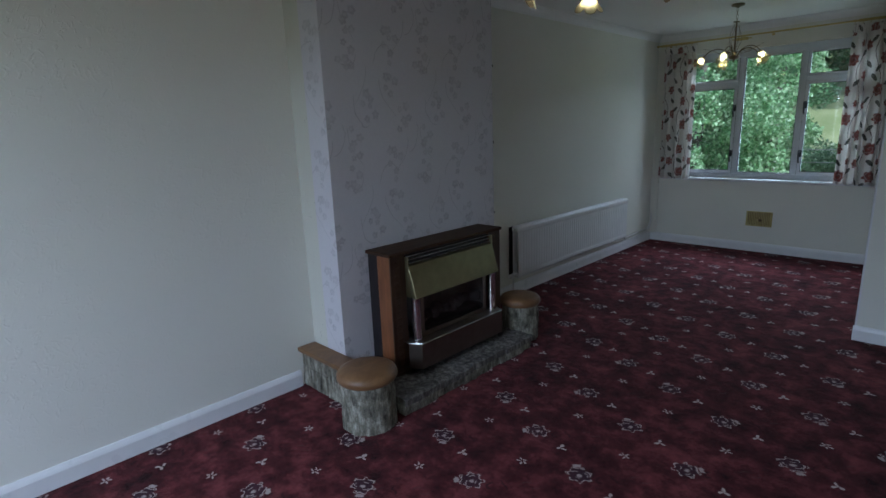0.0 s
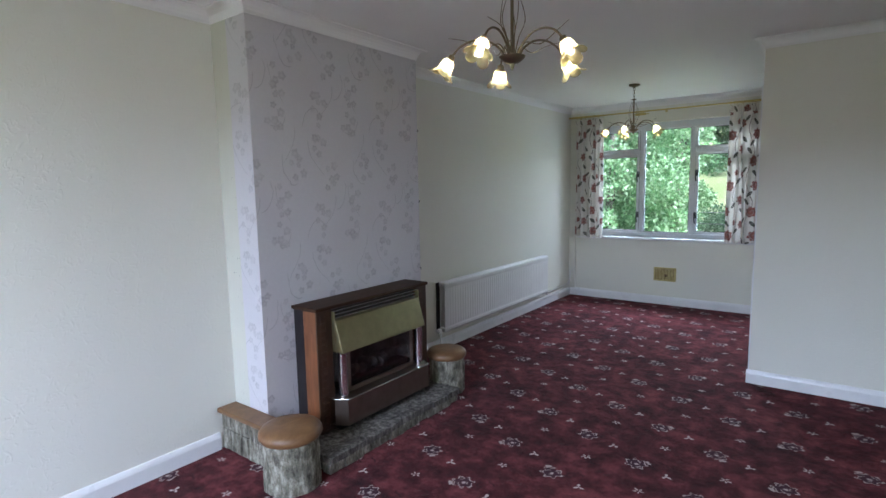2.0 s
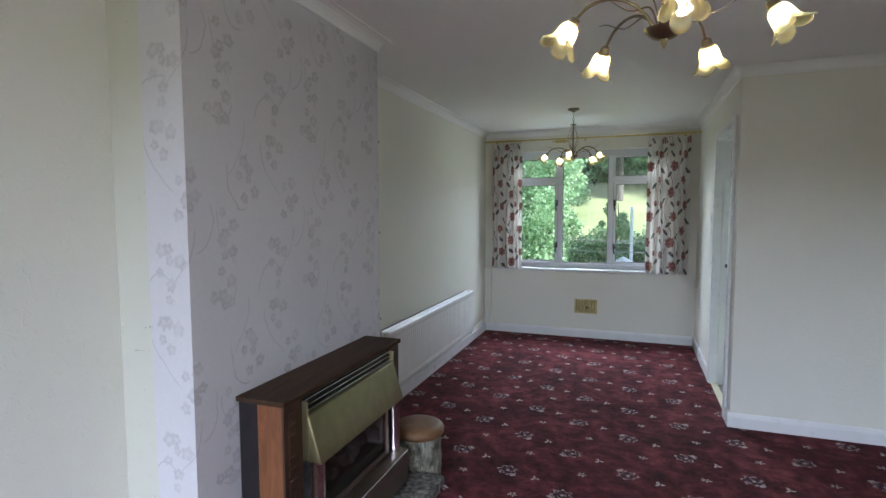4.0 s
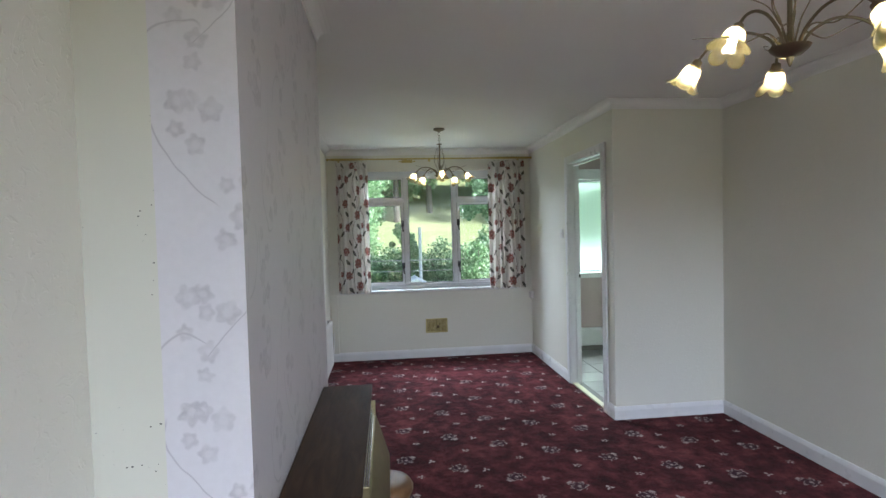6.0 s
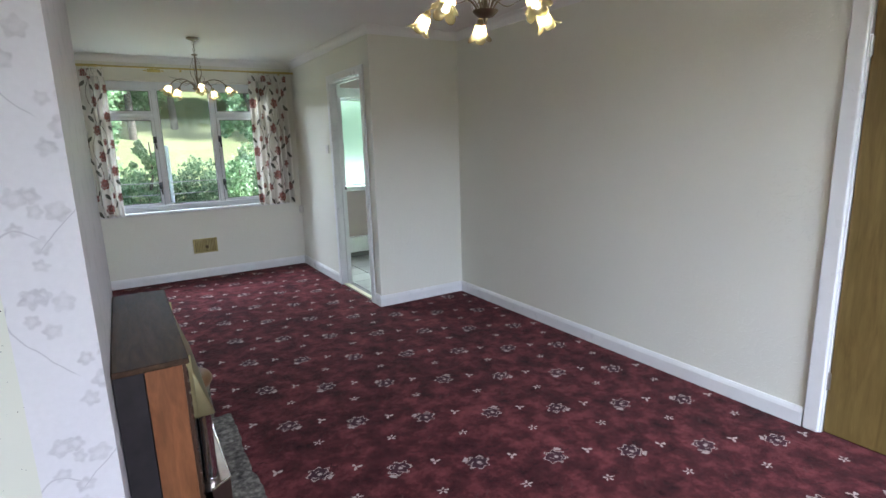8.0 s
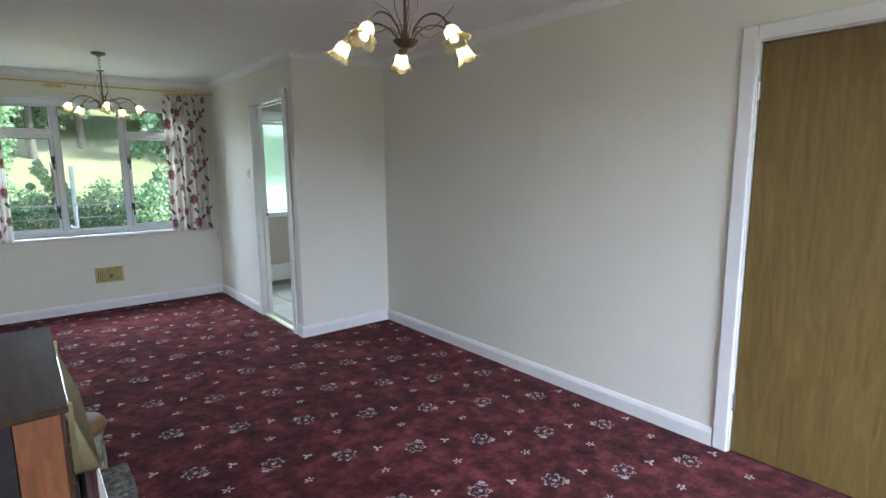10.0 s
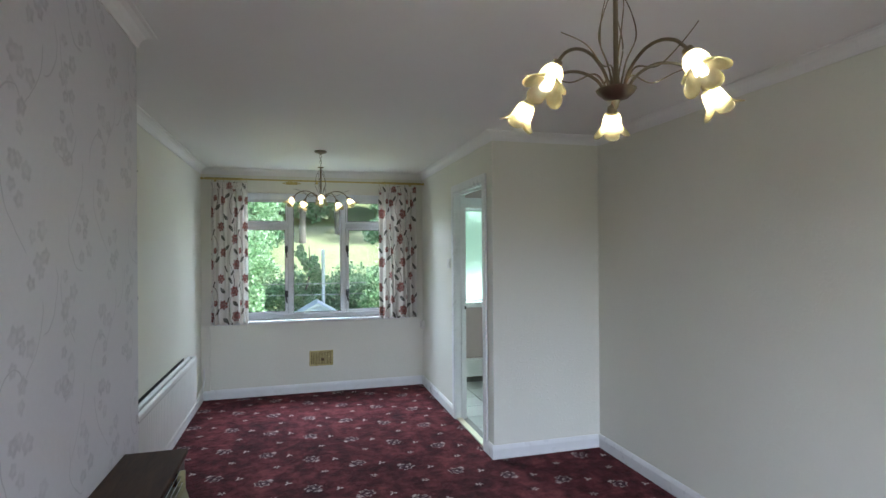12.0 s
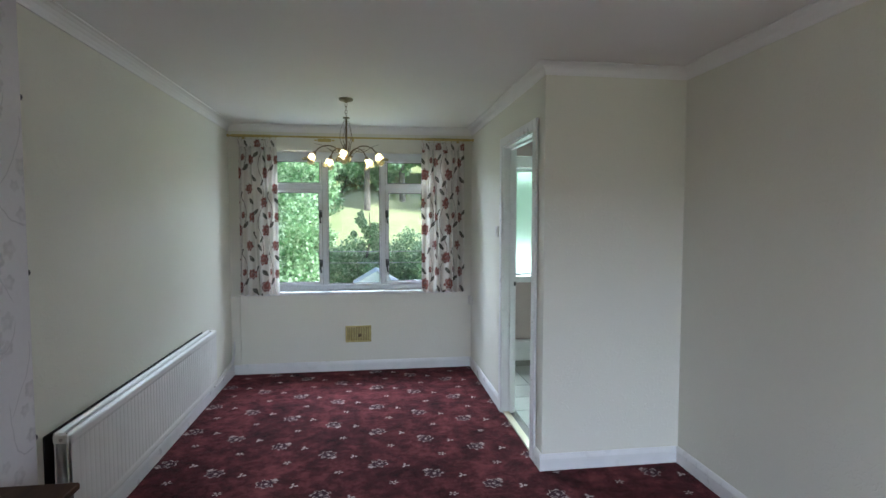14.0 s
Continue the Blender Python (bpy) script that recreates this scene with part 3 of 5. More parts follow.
def coving(points, name):
    """Quarter-round plaster coving along a chain of wall points, the room on the right hand of travel."""
    d, h = 0.062, 0.066
    prof = [(0, CEIL - h), (0.006, CEIL - h)] + [(0.006 + (d - 0.006) * (1 - math.cos(a)), CEIL - h + (h - 0.006) * math.sin(a)) for a in [radians(q) for q in (15, 35, 55, 75, 90)]] + [(d, CEIL), (0, CEIL)]
    bm = bmesh.new()
    P = [Vector((*p, 0)) for p in points]
    rings = []
    for i, p in enumerate(P):
        dirs = []
        if i > 0:
            dirs.append((P[i] - P[i - 1]).normalized())
        if i < len(P) - 1:
            dirs.append((P[i + 1] - P[i]).normalized())
        ns = [Vector((q.y, -q.x, 0)) for q in dirs]
        n = ns[0] if len(ns) == 1 else (ns[0] + ns[1]) / (1 + ns[0].dot(ns[1]))
        rings.append([bm.verts.new(p + n * a + Vector((0, 0, z))) for a, z in prof])
    for r0, r1 in zip(rings, rings[1:]):
        for k in range(len(prof)):
            j = (k + 1) % len(prof)
            bm.faces.new((r0[k], r0[j], r1[j], r1[k]))
    bm.faces.new(rings[0][::-1])
    bm.faces.new(rings[-1])
    return single(name, bm, M_CEIL, "white plaster coving under the ceiling", "coving", "structure")


coving([(LEFT, FRONT), (LEFT, BREAST_Y0), (BREAST_X, BREAST_Y0), (BREAST_X, BREAST_Y1), (LEFT_D, BREAST_Y1), (LEFT_D, BACK), (PART_X, BACK),
        (PART_X, CAB_Y), (RIGHT, CAB_Y), (RIGHT, FRONT)], "trim_coving")

# doorway to the kitchen: lining, architrave, threshold
door_1 = thing("door_1", (PART_X, (DY0 + DY1) / 2, 0), "white-painted open doorway to the kitchen", "doorway", kind="structure")
part("lining", boxes((PART_X - 0.006, PART_X + 0.094, DY0 - 0.03, DY0, 0, DZ), (PART_X - 0.006, PART_X + 0.094, DY1, DY1 + 0.03, 0, DZ), (PART_X - 0.006, PART_X + 0.094, DY0 - 0.03, DY1 + 0.03, DZ, DZ + 0.03)), M_GLOSS, door_1)
for nm, d in (("architrave_side", (DY0 - 0.075, DY0 - 0.008, 0, DZ + 0.075)), ("architrave_side", (DY1 + 0.008, DY1 + 0.075, 0, DZ + 0.075)), ("architrave_head", (DY0 - 0.008, DY1 + 0.008, DZ + 0.008, DZ + 0.075))):
    part(nm, box(bmesh.new(), PART_X - 0.022, PART_X - 0.002, d[0], d[1], d[2], d[3], 0.006), M_GLOSS, door_1)
part("door_stop", boxes((PART_X + 0.045, PART_X + 0.075, DY0, DY0 + 0.012, 0, DZ - 0.012), (PART_X + 0.045, PART_X + 0.075, DY1 - 0.012, DY1, 0, DZ - 0.012), (PART_X + 0.045, PART_X + 0.075, DY0, DY1, DZ - 0.012, DZ)), M_GLOSS, door_1)
part("threshold", box(bmesh.new(), PART_X + 0.0, PART_X + 0.05, DY0, DY1, 0.001, 0.012, 0.004), M_CREAMSTRIP, door_1, "cream threshold strip")
part("strike_plate", box(bmesh.new(), PART_X + 0.076, PART_X + 0.0925, DY1 - 0.010, DY1 + 0.001, 1.0, 1.03, 0.002), M_BLACK, door_1, "dark metal strike plate")

# oak door in the right wall
door_2 = thing("door_2", (RIGHT, (EY0 + EY1) / 2, 0), "closed flush oak-veneered door in a white frame", "door", kind="structure")
part("lining", boxes((RIGHT - 0.004, RIGHT + T + 0.002, EY0 - 0.03, EY0, 0, EZ), (RIGHT - 0.004, RIGHT + T + 0.002, EY1, EY1 + 0.03, 0, EZ), (RIGHT - 0.004, RIGHT + T + 0.002, EY0 - 0.03, EY1 + 0.03, EZ, EZ + 0.03)), M_GLOSS, door_2)
for nm, d in (("architrave_side", (EY0 - 0.075, EY0 - 0.006, 0, EZ + 0.075)), ("architrave_side", (EY1 + 0.006, EY1 + 0.075, 0, EZ + 0.075)), ("architrave_head", (EY0 - 0.006, EY1 + 0.006, EZ + 0.006, EZ + 0.075))):
    part(nm, box(bmesh.new(), RIGHT - 0.02, RIGHT - 0.002, d[0], d[1], d[2], d[3], 0.006), M_GLOSS, door_2)
leaf = part("leaf", box(bmesh.new(), RIGHT + 0.014, RIGHT + 0.05, EY0 + 0.003, EY1 - 0.005, 0.006, EZ - 0.004, 0.002), M_OAK, door_2, "oak veneer door leaf")
for hz in (0.27, 1.80):
    bm = tube(bmesh.new(), [(RIGHT + 0.008, EY1 - 0.002, hz - 0.045), (RIGHT + 0.008, EY1 - 0.002, hz + 0.045)], 0.007, 10)
    box(bm, RIGHT + 0.008, RIGHT + 0.013, EY1 - 0.012, EY1 - 0.003, hz - 0.04, hz + 0.04)
    part("hinge", bm, M_STEEL, leaf)
hb = tube(bmesh.new(), arc([(RIGHT + 0.016, EY0 + 0.07, 1.0), (RIGHT - 0.035, EY0 + 0.07, 1.0), (RIGHT - 0.045, EY0 + 0.09, 1.0), (RIGHT - 0.045, EY0 + 0.17, 1.0)], 5), 0.009, 10)
box(hb, RIGHT + 0.006, RIGHT + 0.015, EY0 + 0.045, EY0 + 0.095, 0.92, 1.08, 0.003)
part("handle", hb, M_STEEL, leaf, "metal lever handle")


# ---- windows ----
def bars(dims, name, parent, mat_, bevel=0.006):
    for d in dims:
        part(name, box(bmesh.new(), *d, bevel=bevel), mat_, parent)


win = thing("window_1", ((WX0 + WX1) / 2, BACK, WZ0), "white casement window with three lights", "window", kind="structure")
WY0, WY1 = BACK + 0.075, BACK + 0.135
M1, M2 = -1.805, -1.228
TR = 1.825
bars([(WX0, WX0 + 0.055, WY0, WY1, WZ0, WZ1), (WX1 - 0.055, WX1, WY0, WY1, WZ0, WZ1), (WX0 + 0.055, WX1 - 0.055, WY0, WY1, WZ1 - 0.075, WZ1),
      (WX0 + 0.055, WX1 - 0.055, WY0, WY1, WZ0, WZ0 + 0.055)], "frame", win, M_UPVC)
bars([(M1 - 0.023, M1 + 0.023, WY0 - 0.004, WY1 - 0.004, WZ0 + 0.055, WZ1 - 0.075), (M2 - 0.023, M2 + 0.023, WY0 - 0.004, WY1 - 0.004, WZ0 + 0.055, WZ1 - 0.075)], "mullion", win, M_UPVC)
bars([(WX0 + 0.055, M1 - 0.023, WY0, WY1, TR - 0.022, TR + 0.022), (M2 + 0.023, WX1 - 0.055, WY0, WY1, TR - 0.022, TR + 0.022)], "transom", win, M_UPVC)


def sash(x0, x1, z0, z1, w, y0, y1, handle_at=()):
    s = part("sash", boxes((x0, x0 + w, y0, y1, z0, z1), (x1 - w, x1, y0, y1, z0, z1), (x0 + w, x1 - w, y0, y1, z1 - w, z1), (x0 + w, x1 - w, y0, y1, z0, z0 + w)), M_UPVC, win)
    p = part("pane", box(bmesh.new(), x0 + w, x1 - w, (y0 + y1) / 2 - 0.002, (y0 + y1) / 2 + 0.002, z0 + w, z1 - w), M_GLASS, win)
    p.visible_shadow = False
    g = 0.005
    part("gasket", boxes((x0 + w, x0 + w + g, y0 + 0.004, y0 + 0.012, z0 + w, z1 - w), (x1 - w - g, x1 - w, y0 + 0.004, y0 + 0.012, z0 + w, z1 - w),
                         (x0 + w + g, x1 - w - g, y0 + 0.004, y0 + 0.012, z1 - w - g, z1 - w), (x0 + w + g, x1 - w - g, y0 + 0.004, y0 + 0.012, z0 + w, z0 + w + g)), M_GASKET_SHADE, s, "grey glazing gasket")
    # grey strips either side of the sash paint the groove's shade
    part("seal", boxes((x0 - 0.003, x0 - 0.0005, y0 + 0.006, y0 + 0.02, z0, z1), (x1 + 0.0005, x1 + 0.003, y0 + 0.006, y0 + 0.02, z0, z1)), M_GASKET_SHADE, s, "grey strips painting the shade in the grooves beside the sash")
    for hx, hz in handle_at:
        bm = box(bmesh.new(), hx - 0.016, hx + 0.016, y0 - 0.016, y0 - 0.001, hz - 0.04, hz + 0.03, 0.003)
        tube(bm, arc([(hx, y0 - 0.012, hz + 0.012), (hx + 0.004, y0 - 0.035, hz + 0.005), (hx - 0.002, y0 - 0.04, hz - 0.04), (hx + 0.004, y0 - 0.036, hz - 0.10)], 5), 0.011, 8, 0.65)
        part("handle", bm, M_BLACK, s, "black casement handle")
    return s


SY0, SY1 = WY0 - 0.012, WY1 - 0.012
sash(WX0 + 0.057, M1 - 0.025, WZ0 + 0.057, TR - 0.024, 0.028, SY0, SY1, ((M1 - 0.039, 1.57), (M1 - 0.039, 1.08)))
sash(WX0 + 0.057, M1 - 0.025, TR + 0.024, WZ1 - 0.077, 0.018, SY0, SY1)
sash(M1 + 0.025, M2 - 0.025, WZ0 + 0.057, WZ1 - 0.077, 0.010, SY0 + 0.014, SY1)
sash(M2 + 0.025, WX1 - 0.057, WZ0 + 0.057, TR - 0.024, 0.028, SY0, SY1, ((M2 + 0.039, 1.57), (M2 + 0.039, 1.08)))
sash(M2 + 0.025, WX1 - 0.057, TR + 0.024, WZ1 - 0.077, 0.018, SY0, SY1)
part("sill", box(bmesh.new(), WX0 - 0.20, WX1 + 0.16, BACK - 0.035, BACK + 0.075, WZ0 - 0.03, WZ0, 0.008), M_GLOSS, win, "white window board")


# ---- curtains ----
def curtain(name, x0, x1, z0, z1, folds, seed, label):
    rnd = random.Random(seed)
    nx, nz = folds * 14, 44
    W = x1 - x0
    bm = bmesh.new()
    uvl = bm.loops.layers.uv.new("UVMap")
    ph = [rnd.uniform(-0.5, 0.5) for _ in range(folds + 2)]
    grid, us = [], []
    for j in range(nz + 1):
        v = j / nz
        row, urow, acc, last = [], [], 0.0, None
        for i in range(nx + 1):
            s = i / nx
            k = s * folds
            amp = (0.017 + 0.010 * (1 - v)) * (1 + 0.35 * math.sin(k * 1.7 + seed))
            a = math.tau * (k + 0.12 * math.sin(2.2 * k + 3 * v) + 0.05 * ph[int(k)])
            x = x0 + W * s + 0.010 * math.sin(a * 0.5 + 4 * v) * math.sin(math.pi * s)
            x += (0.5 - s) * 0.03 * (v > 0.9) * (v - 0.9) * 10
            y = BACK - 0.085 + amp * math.sin(a) - 0.012 * (1 - v)
            z = z0 + (z1 - z0) * v + (0.006 * math.sin(a) if j == 0 else 0)
            pnt = Vector((x, y, z))
            if last is not None:
                acc += (Vector((pnt.x, pnt.y, 0)) - Vector((last.x, last.y, 0))).length
            last = pnt
            row.append(bm.verts.new(pnt))
            urow.append(acc)
        grid.append(row)
        us.append(urow)
    for j in range(nz):
        for i in range(nx):
            f = bm.faces.new((grid[j][i], grid[j][i + 1], grid[j + 1][i + 1], grid[j + 1][i]))
            for l, (jj, ii) in zip(f.loops, ((j, i), (j, i + 1), (j + 1, i + 1), (j + 1, i))):
                l[uvl].uv = (us[22][ii] + seed * 0.13, grid[jj][ii].co.z)
    c = thing("curtain", ((x0 + x1) / 2, BACK - 0.09, z0), label, "curtain", "pair of curtains")
    cl = part("cloth", bm, M_CURTAIN, c, smooth=True)
    so = cl.modifiers.new("thickness", "SOLIDIFY")
    so.thickness = 0.002
    # gathered heading tape
    for i in range(folds * 3):
        cx = x0 + W * (i + 0.5) / (folds * 3)
        hb = box(bmesh.new(), cx - W / folds / 7, cx + W / folds / 7, BACK - 0.112, BACK - 0.098, z1 - 0.075, z1 - 0.004, 0.003, 1)
        uvl = hb.loops.layers.uv.new("UVMap")
        for f in hb.faces:
            for l in f.loops:
                l[uvl].uv = (l.vert.co.x * 1.8, l.vert.co.z)
        part("pleat", hb, M_CURTAIN, c)
    for i in range(folds + 1):
        cx = x0 + 0.01 + (W - 0.02) * i / folds
        ring = tube(bmesh.new(), [(cx, BACK - 0.09 + 0.014 * math.cos(q), 2.292 + 0.014 * math.sin(q)) for q in [math.tau * s / 12 for s in range(13)]], 0.0025, 6, caps=False)
        tube(ring, [(cx, BACK - 0.09, 2.274), (cx, BACK - 0.095, z1 - 0.012)], 0.002, 6)
        part("ring", ring, M_BRASS, c, "small brass curtain ring")
    return c


curtain("curtain", -2.580, -2.225, 0.79, 2.262, 6, 1, "short ivory curtain printed with red flowers, drawn open")
curtain("curtain", -0.855, -0.430, 0.79, 2.262, 7, 4, "short ivory curtain printed with red flowers, drawn open")

pole = thing("curtain_pole", (-1.52, BACK, 2.292), "thin brass curtain pole above the window", "curtain pole")
part("rod", tube(bmesh.new(), [(-2.64, BACK - 0.09, 2.292), (-0.37, BACK - 0.09, 2.292)], 0.0085, 10), M_BRASS, pole, smooth=True)
for sx0, sx1 in ((-2.635, -2.27), (-0.82, -0.375)):
    part("sleeve", tube(bmesh.new(), [(sx0, BACK - 0.09, 2.292), (sx1, BACK - 0.09, 2.292)], 0.0125, 12), M_BRASS, pole, "wider brass end sleeve", smooth=True)
for fx, sgn in ((-2.64, -1), (-0.37, 1)):
    fb = lathe(bmesh.new(), [(0.004, 0), (0.011, 0.004), (0.006, 0.010), (0.014, 0.02), (0.013, 0.032), (0.004, 0.04)], 12)
    fb.transform(Matrix.Translation((fx, BACK - 0.09, 2.292)) @ Matrix.Rotation(radians(90 * sgn), 4, "Y"))
    part("finial", fb, M_BRASS, pole, smooth=True)
for bx in (-2.55, -1.79, -1.52, -0.48):
    part("bracket", tube(box(bmesh.new(), bx - 0.012, bx + 0.012, BACK - 0.006, BACK - 0.001, 2.27, 2.305, 0.002), [(bx, BACK - 0.003, 2.292), (bx, BACK - 0.085, 2.283)], 0.004, 8), M_BRASS, pole)
cord = box(bmesh.new(), -1.845, -1.720, BACK - 0.112, BACK - 0.100, 2.246, 2.276, 0.005)
for cx in (-1.863, -1.702):
    box(cord, cx - 0.014, cx + 0.014, BACK - 0.110, BACK - 0.102, 2.255, 2.267, 0.003)
for cx in (-1.815, -1.750):
    tube(cord, [(cx, BACK - 0.105, 2.272), (cx, BACK - 0.095, 2.296)], 0.004, 8)
part("cord_plate", cord, M_BRASS, pole, "ornate brass cord carrier hanging under the pole")

# ---- dining end fittings ----
vent = thing("wall_vent", (-1.482, BACK, 0.365), "old cream-yellow wall vent with dark stains", "vent")
part("frame", boxes((-1.61, -1.355, BACK - 0.012, BACK - 0.001, 0.285, 0.30), (-1.61, -1.355, BACK - 0.012, BACK - 0.001, 0.435, 0.45), (-1.61, -1.59, BACK - 0.012, BACK - 0.001, 0.30, 0.435), (-1.375, -1.355, BACK - 0.012, BACK - 0.001, 0.30, 0.435), bevel=0.002), M_VENT, vent)
part("backing", boxes((-1.59, -1.375, BACK - 0.005, BACK - 0.001, 0.30, 0.435)), M_RUST, vent)
for i in range(13):
    sx = -1.582 + i * 0.0166
    part("slat", box(bmesh.new(), sx, sx + 0.0105, BACK - 0.011, BACK - 0.005, 0.30, 0.435, 0.002, 1), M_VENT, vent)
kb = lathe(bmesh.new(), [(0.004, 0), (0.018, 0.002), (0.018, 0.008), (0.006, 0.012)], 12)
kb.transform(Matrix.Translation((-1.47, BACK - 0.011, 0.355)) @ Matrix.Rotation(radians(90), 4, "X"))
part("knob", kb, M_RUST, vent, "stained control knob")

sw = thing("light_switch", (PART_X, 4.80, 1.37), "white plastic light switch on the partition wall", "light switch")
part("plate", box(bmesh.new(), PART_X - 0.011, PART_X - 0.001, 4.757, 4.843, 1.37, 1.456, 0.003), M_PLASTIC, sw)
part("rocker", box(bmesh.new(), PART_X - 0.016, PART_X - 0.011, 4.788, 4.812, 1.395, 1.43, 0.002), M_PLASTIC, sw)
sk = thing("thermostat_box", (PART_X, 5.86, 0.65), "small white plastic wall box near the corner", "control box")
part("case", box(bmesh.new(), PART_X - 0.035, PART_X - 0.001, 5.82, 5.90, 0.645, 0.735, 0.006), M_PLASTIC, sk)
part("cover", box(bmesh.new(), PART_X - 0.04, PART_X - 0.035, 5.83, 5.89, 0.655, 0.725, 0.002), M_PLASTIC, sk)
single("pipe_boxing", box(bmesh.new(), LEFT_D, LEFT_D + 0.085, BACK - 0.03, BACK, 0.099, 0.77, 0.004), M_WALL, "narrow cream pipe boxing beside the window", "boxing", "structure")

# black pipe clips left along the breast's far edge
for cz in (1.862, 1.358, 0.866):
    bm = lathe(bmesh.new(), [(0.003, 0), (0.011, 0.002), (0.011, 0.012), (0.006, 0.017)], 10)
    bm.transform(Matrix.Translation((BREAST_X - 0.012, BREAST_Y1 + 0.0005, cz)) @ Matrix.Rotation(radians(-90), 4, "X"))
    single("wall_clip", bm, M_BLACK, "small black clip on the chimney breast edge", "clip", group="wall clips")


# ---- radiator ----
def radiator():
    y0, y1, z0, z1 = 2.985, 5.03, 0.180, 0.628
    xb, xf = LEFT_D + 0.048, LEFT_D + 0.108
    rad = thing("radiator", (LEFT_D + 0.07, (y0 + y1) / 2, z0), "long white double-panel radiator on the wall", "radiator")

    def fluted(x, ya, yb, depth):
        """One pressed panel, its flutes between a flat top and bottom band."""
        n = int((yb - ya - 0.06) / 0.04)
        bm = bmesh.new()
        prof = [(ya, 0.0)]
        for i in range(n):
            a = ya + 0.03 + i * 0.04
            prof += [(a, 0.0), (a + 0.022, 0.0), (a + 0.028, -depth), (a + 0.034, -depth)]
        prof += [(yb - 0.03, 0.0), (yb, 0.0)]
        rows = []
        for z, flat, dx in ((z0, 1, -0.014), (z0 + 0.010, 1, -0.003), (z0 + 0.018, 1, 0), (z0 + 0.038, 1, 0), (z0 + 0.052, 0, -0.003), (z1 - 0.052, 0, -0.003), (z1 - 0.038, 1, 0), (z1 - 0.018, 1, 0), (z1 - 0.010, 1, -0.003), (z1, 1, -0.014)):
            rows.append([bm.verts.new((x + dx + (0 if flat else d), y, z)) for y, d in prof])
        for r0, r1 in zip(rows, rows[1:]):
            for k in range(len(prof) - 1):
                bm.faces.new((r0[k], r0[k + 1], r1[k + 1], r1[k]))
        box(bm, x - 0.020, x - 0.0145, ya, yb, z0, z1)
        return bm
    part("panel", fluted(xf, y0, y1, 0.0012), M_RAD, rad)
    part("panel", fluted(xb + 0.012, y0, y1, 0.0012), M_RAD, rad)
    for y in (y0, y1):
        for z in (z0 + 0.004, z1 - 0.040):
            part("connector", box(bmesh.new(), xb - 0.006, xf - 0.006, y - 0.016, y + 0.020, z, z + 0.036, 0.008), M_RAD, rad)
    vb = lathe(bmesh.new(), [(0.004, 0), (0.007, 0.001), (0.007, 0.005), (0.003, 0.007)], 10)
    vb.transform(Matrix.Translation((xb + 0.03, y0 - 0.0165, z1 - 0.022)) @ Matrix.Rotation(radians(90), 4, "X"))
    part("bleed_valve", vb, M_STEEL, rad, "small metal bleed valve")
    # dark sheet against the wall: its colour paints the unlit gap
    part("backing", box(bmesh.new(), LEFT_D + 0.001, LEFT_D + 0.007, y0 - 0.004, y1 - 0.02, z0 + 0.004, z1 - 0.012), M_SIDE, rad, "dark sheet painting the shade in the gap behind the panels")
    for by in (3.2, 4.0, 4.8):
        part("bracket", boxes((LEFT_D + 0.008, xb - 0.009, by, by + 0.03, z0 + 0.05, z1 - 0.05)), M_SIDE, rad, "dark steel bracket")
    vb = lathe(bmesh.new(), [(0.008, 0), (0.014, 0.004), (0.014, 0.022), (0.021, 0.026), (0.021, 0.055), (0.012, 0.06)], 14)
    vb.transform(Matrix.Translation((xb + 0.02, y0 - 0.018, z0 + 0.022)) @ Matrix.Rotation(radians(90), 4, "X"))
    tube(vb, [(xb + 0.02, y0 - 0.03, z0 + 0.022), (xb + 0.02, y0 - 0.03, 0.0)], 0.0075, 8)
    part("valve", vb, M_RAD, rad, "white radiator valve", smooth=True)
    for dz in (0.0, 0.035):
        pts = arc([(xb + 0.02, y1 + 0.014, z0 + 0.01 + dz * 0.6), (xb + 0.015, y1 + 0.12, 0.130 + dz), (LEFT_D + 0.035, 5.6, 0.128 + dz), (LEFT_D + 0.03, BACK - 0.13, 0.135 + dz),
                   (LEFT_D + 0.03, BACK - 0.06, 0.21 + dz), (LEFT_D + 0.03, BACK - 0.045, 0.30 + dz)], 5)
        part("pipe", tube(bmesh.new(), pts, 0.0075, 8), M_RAD, rad, "white-painted pipe", smooth=True)


radiator()


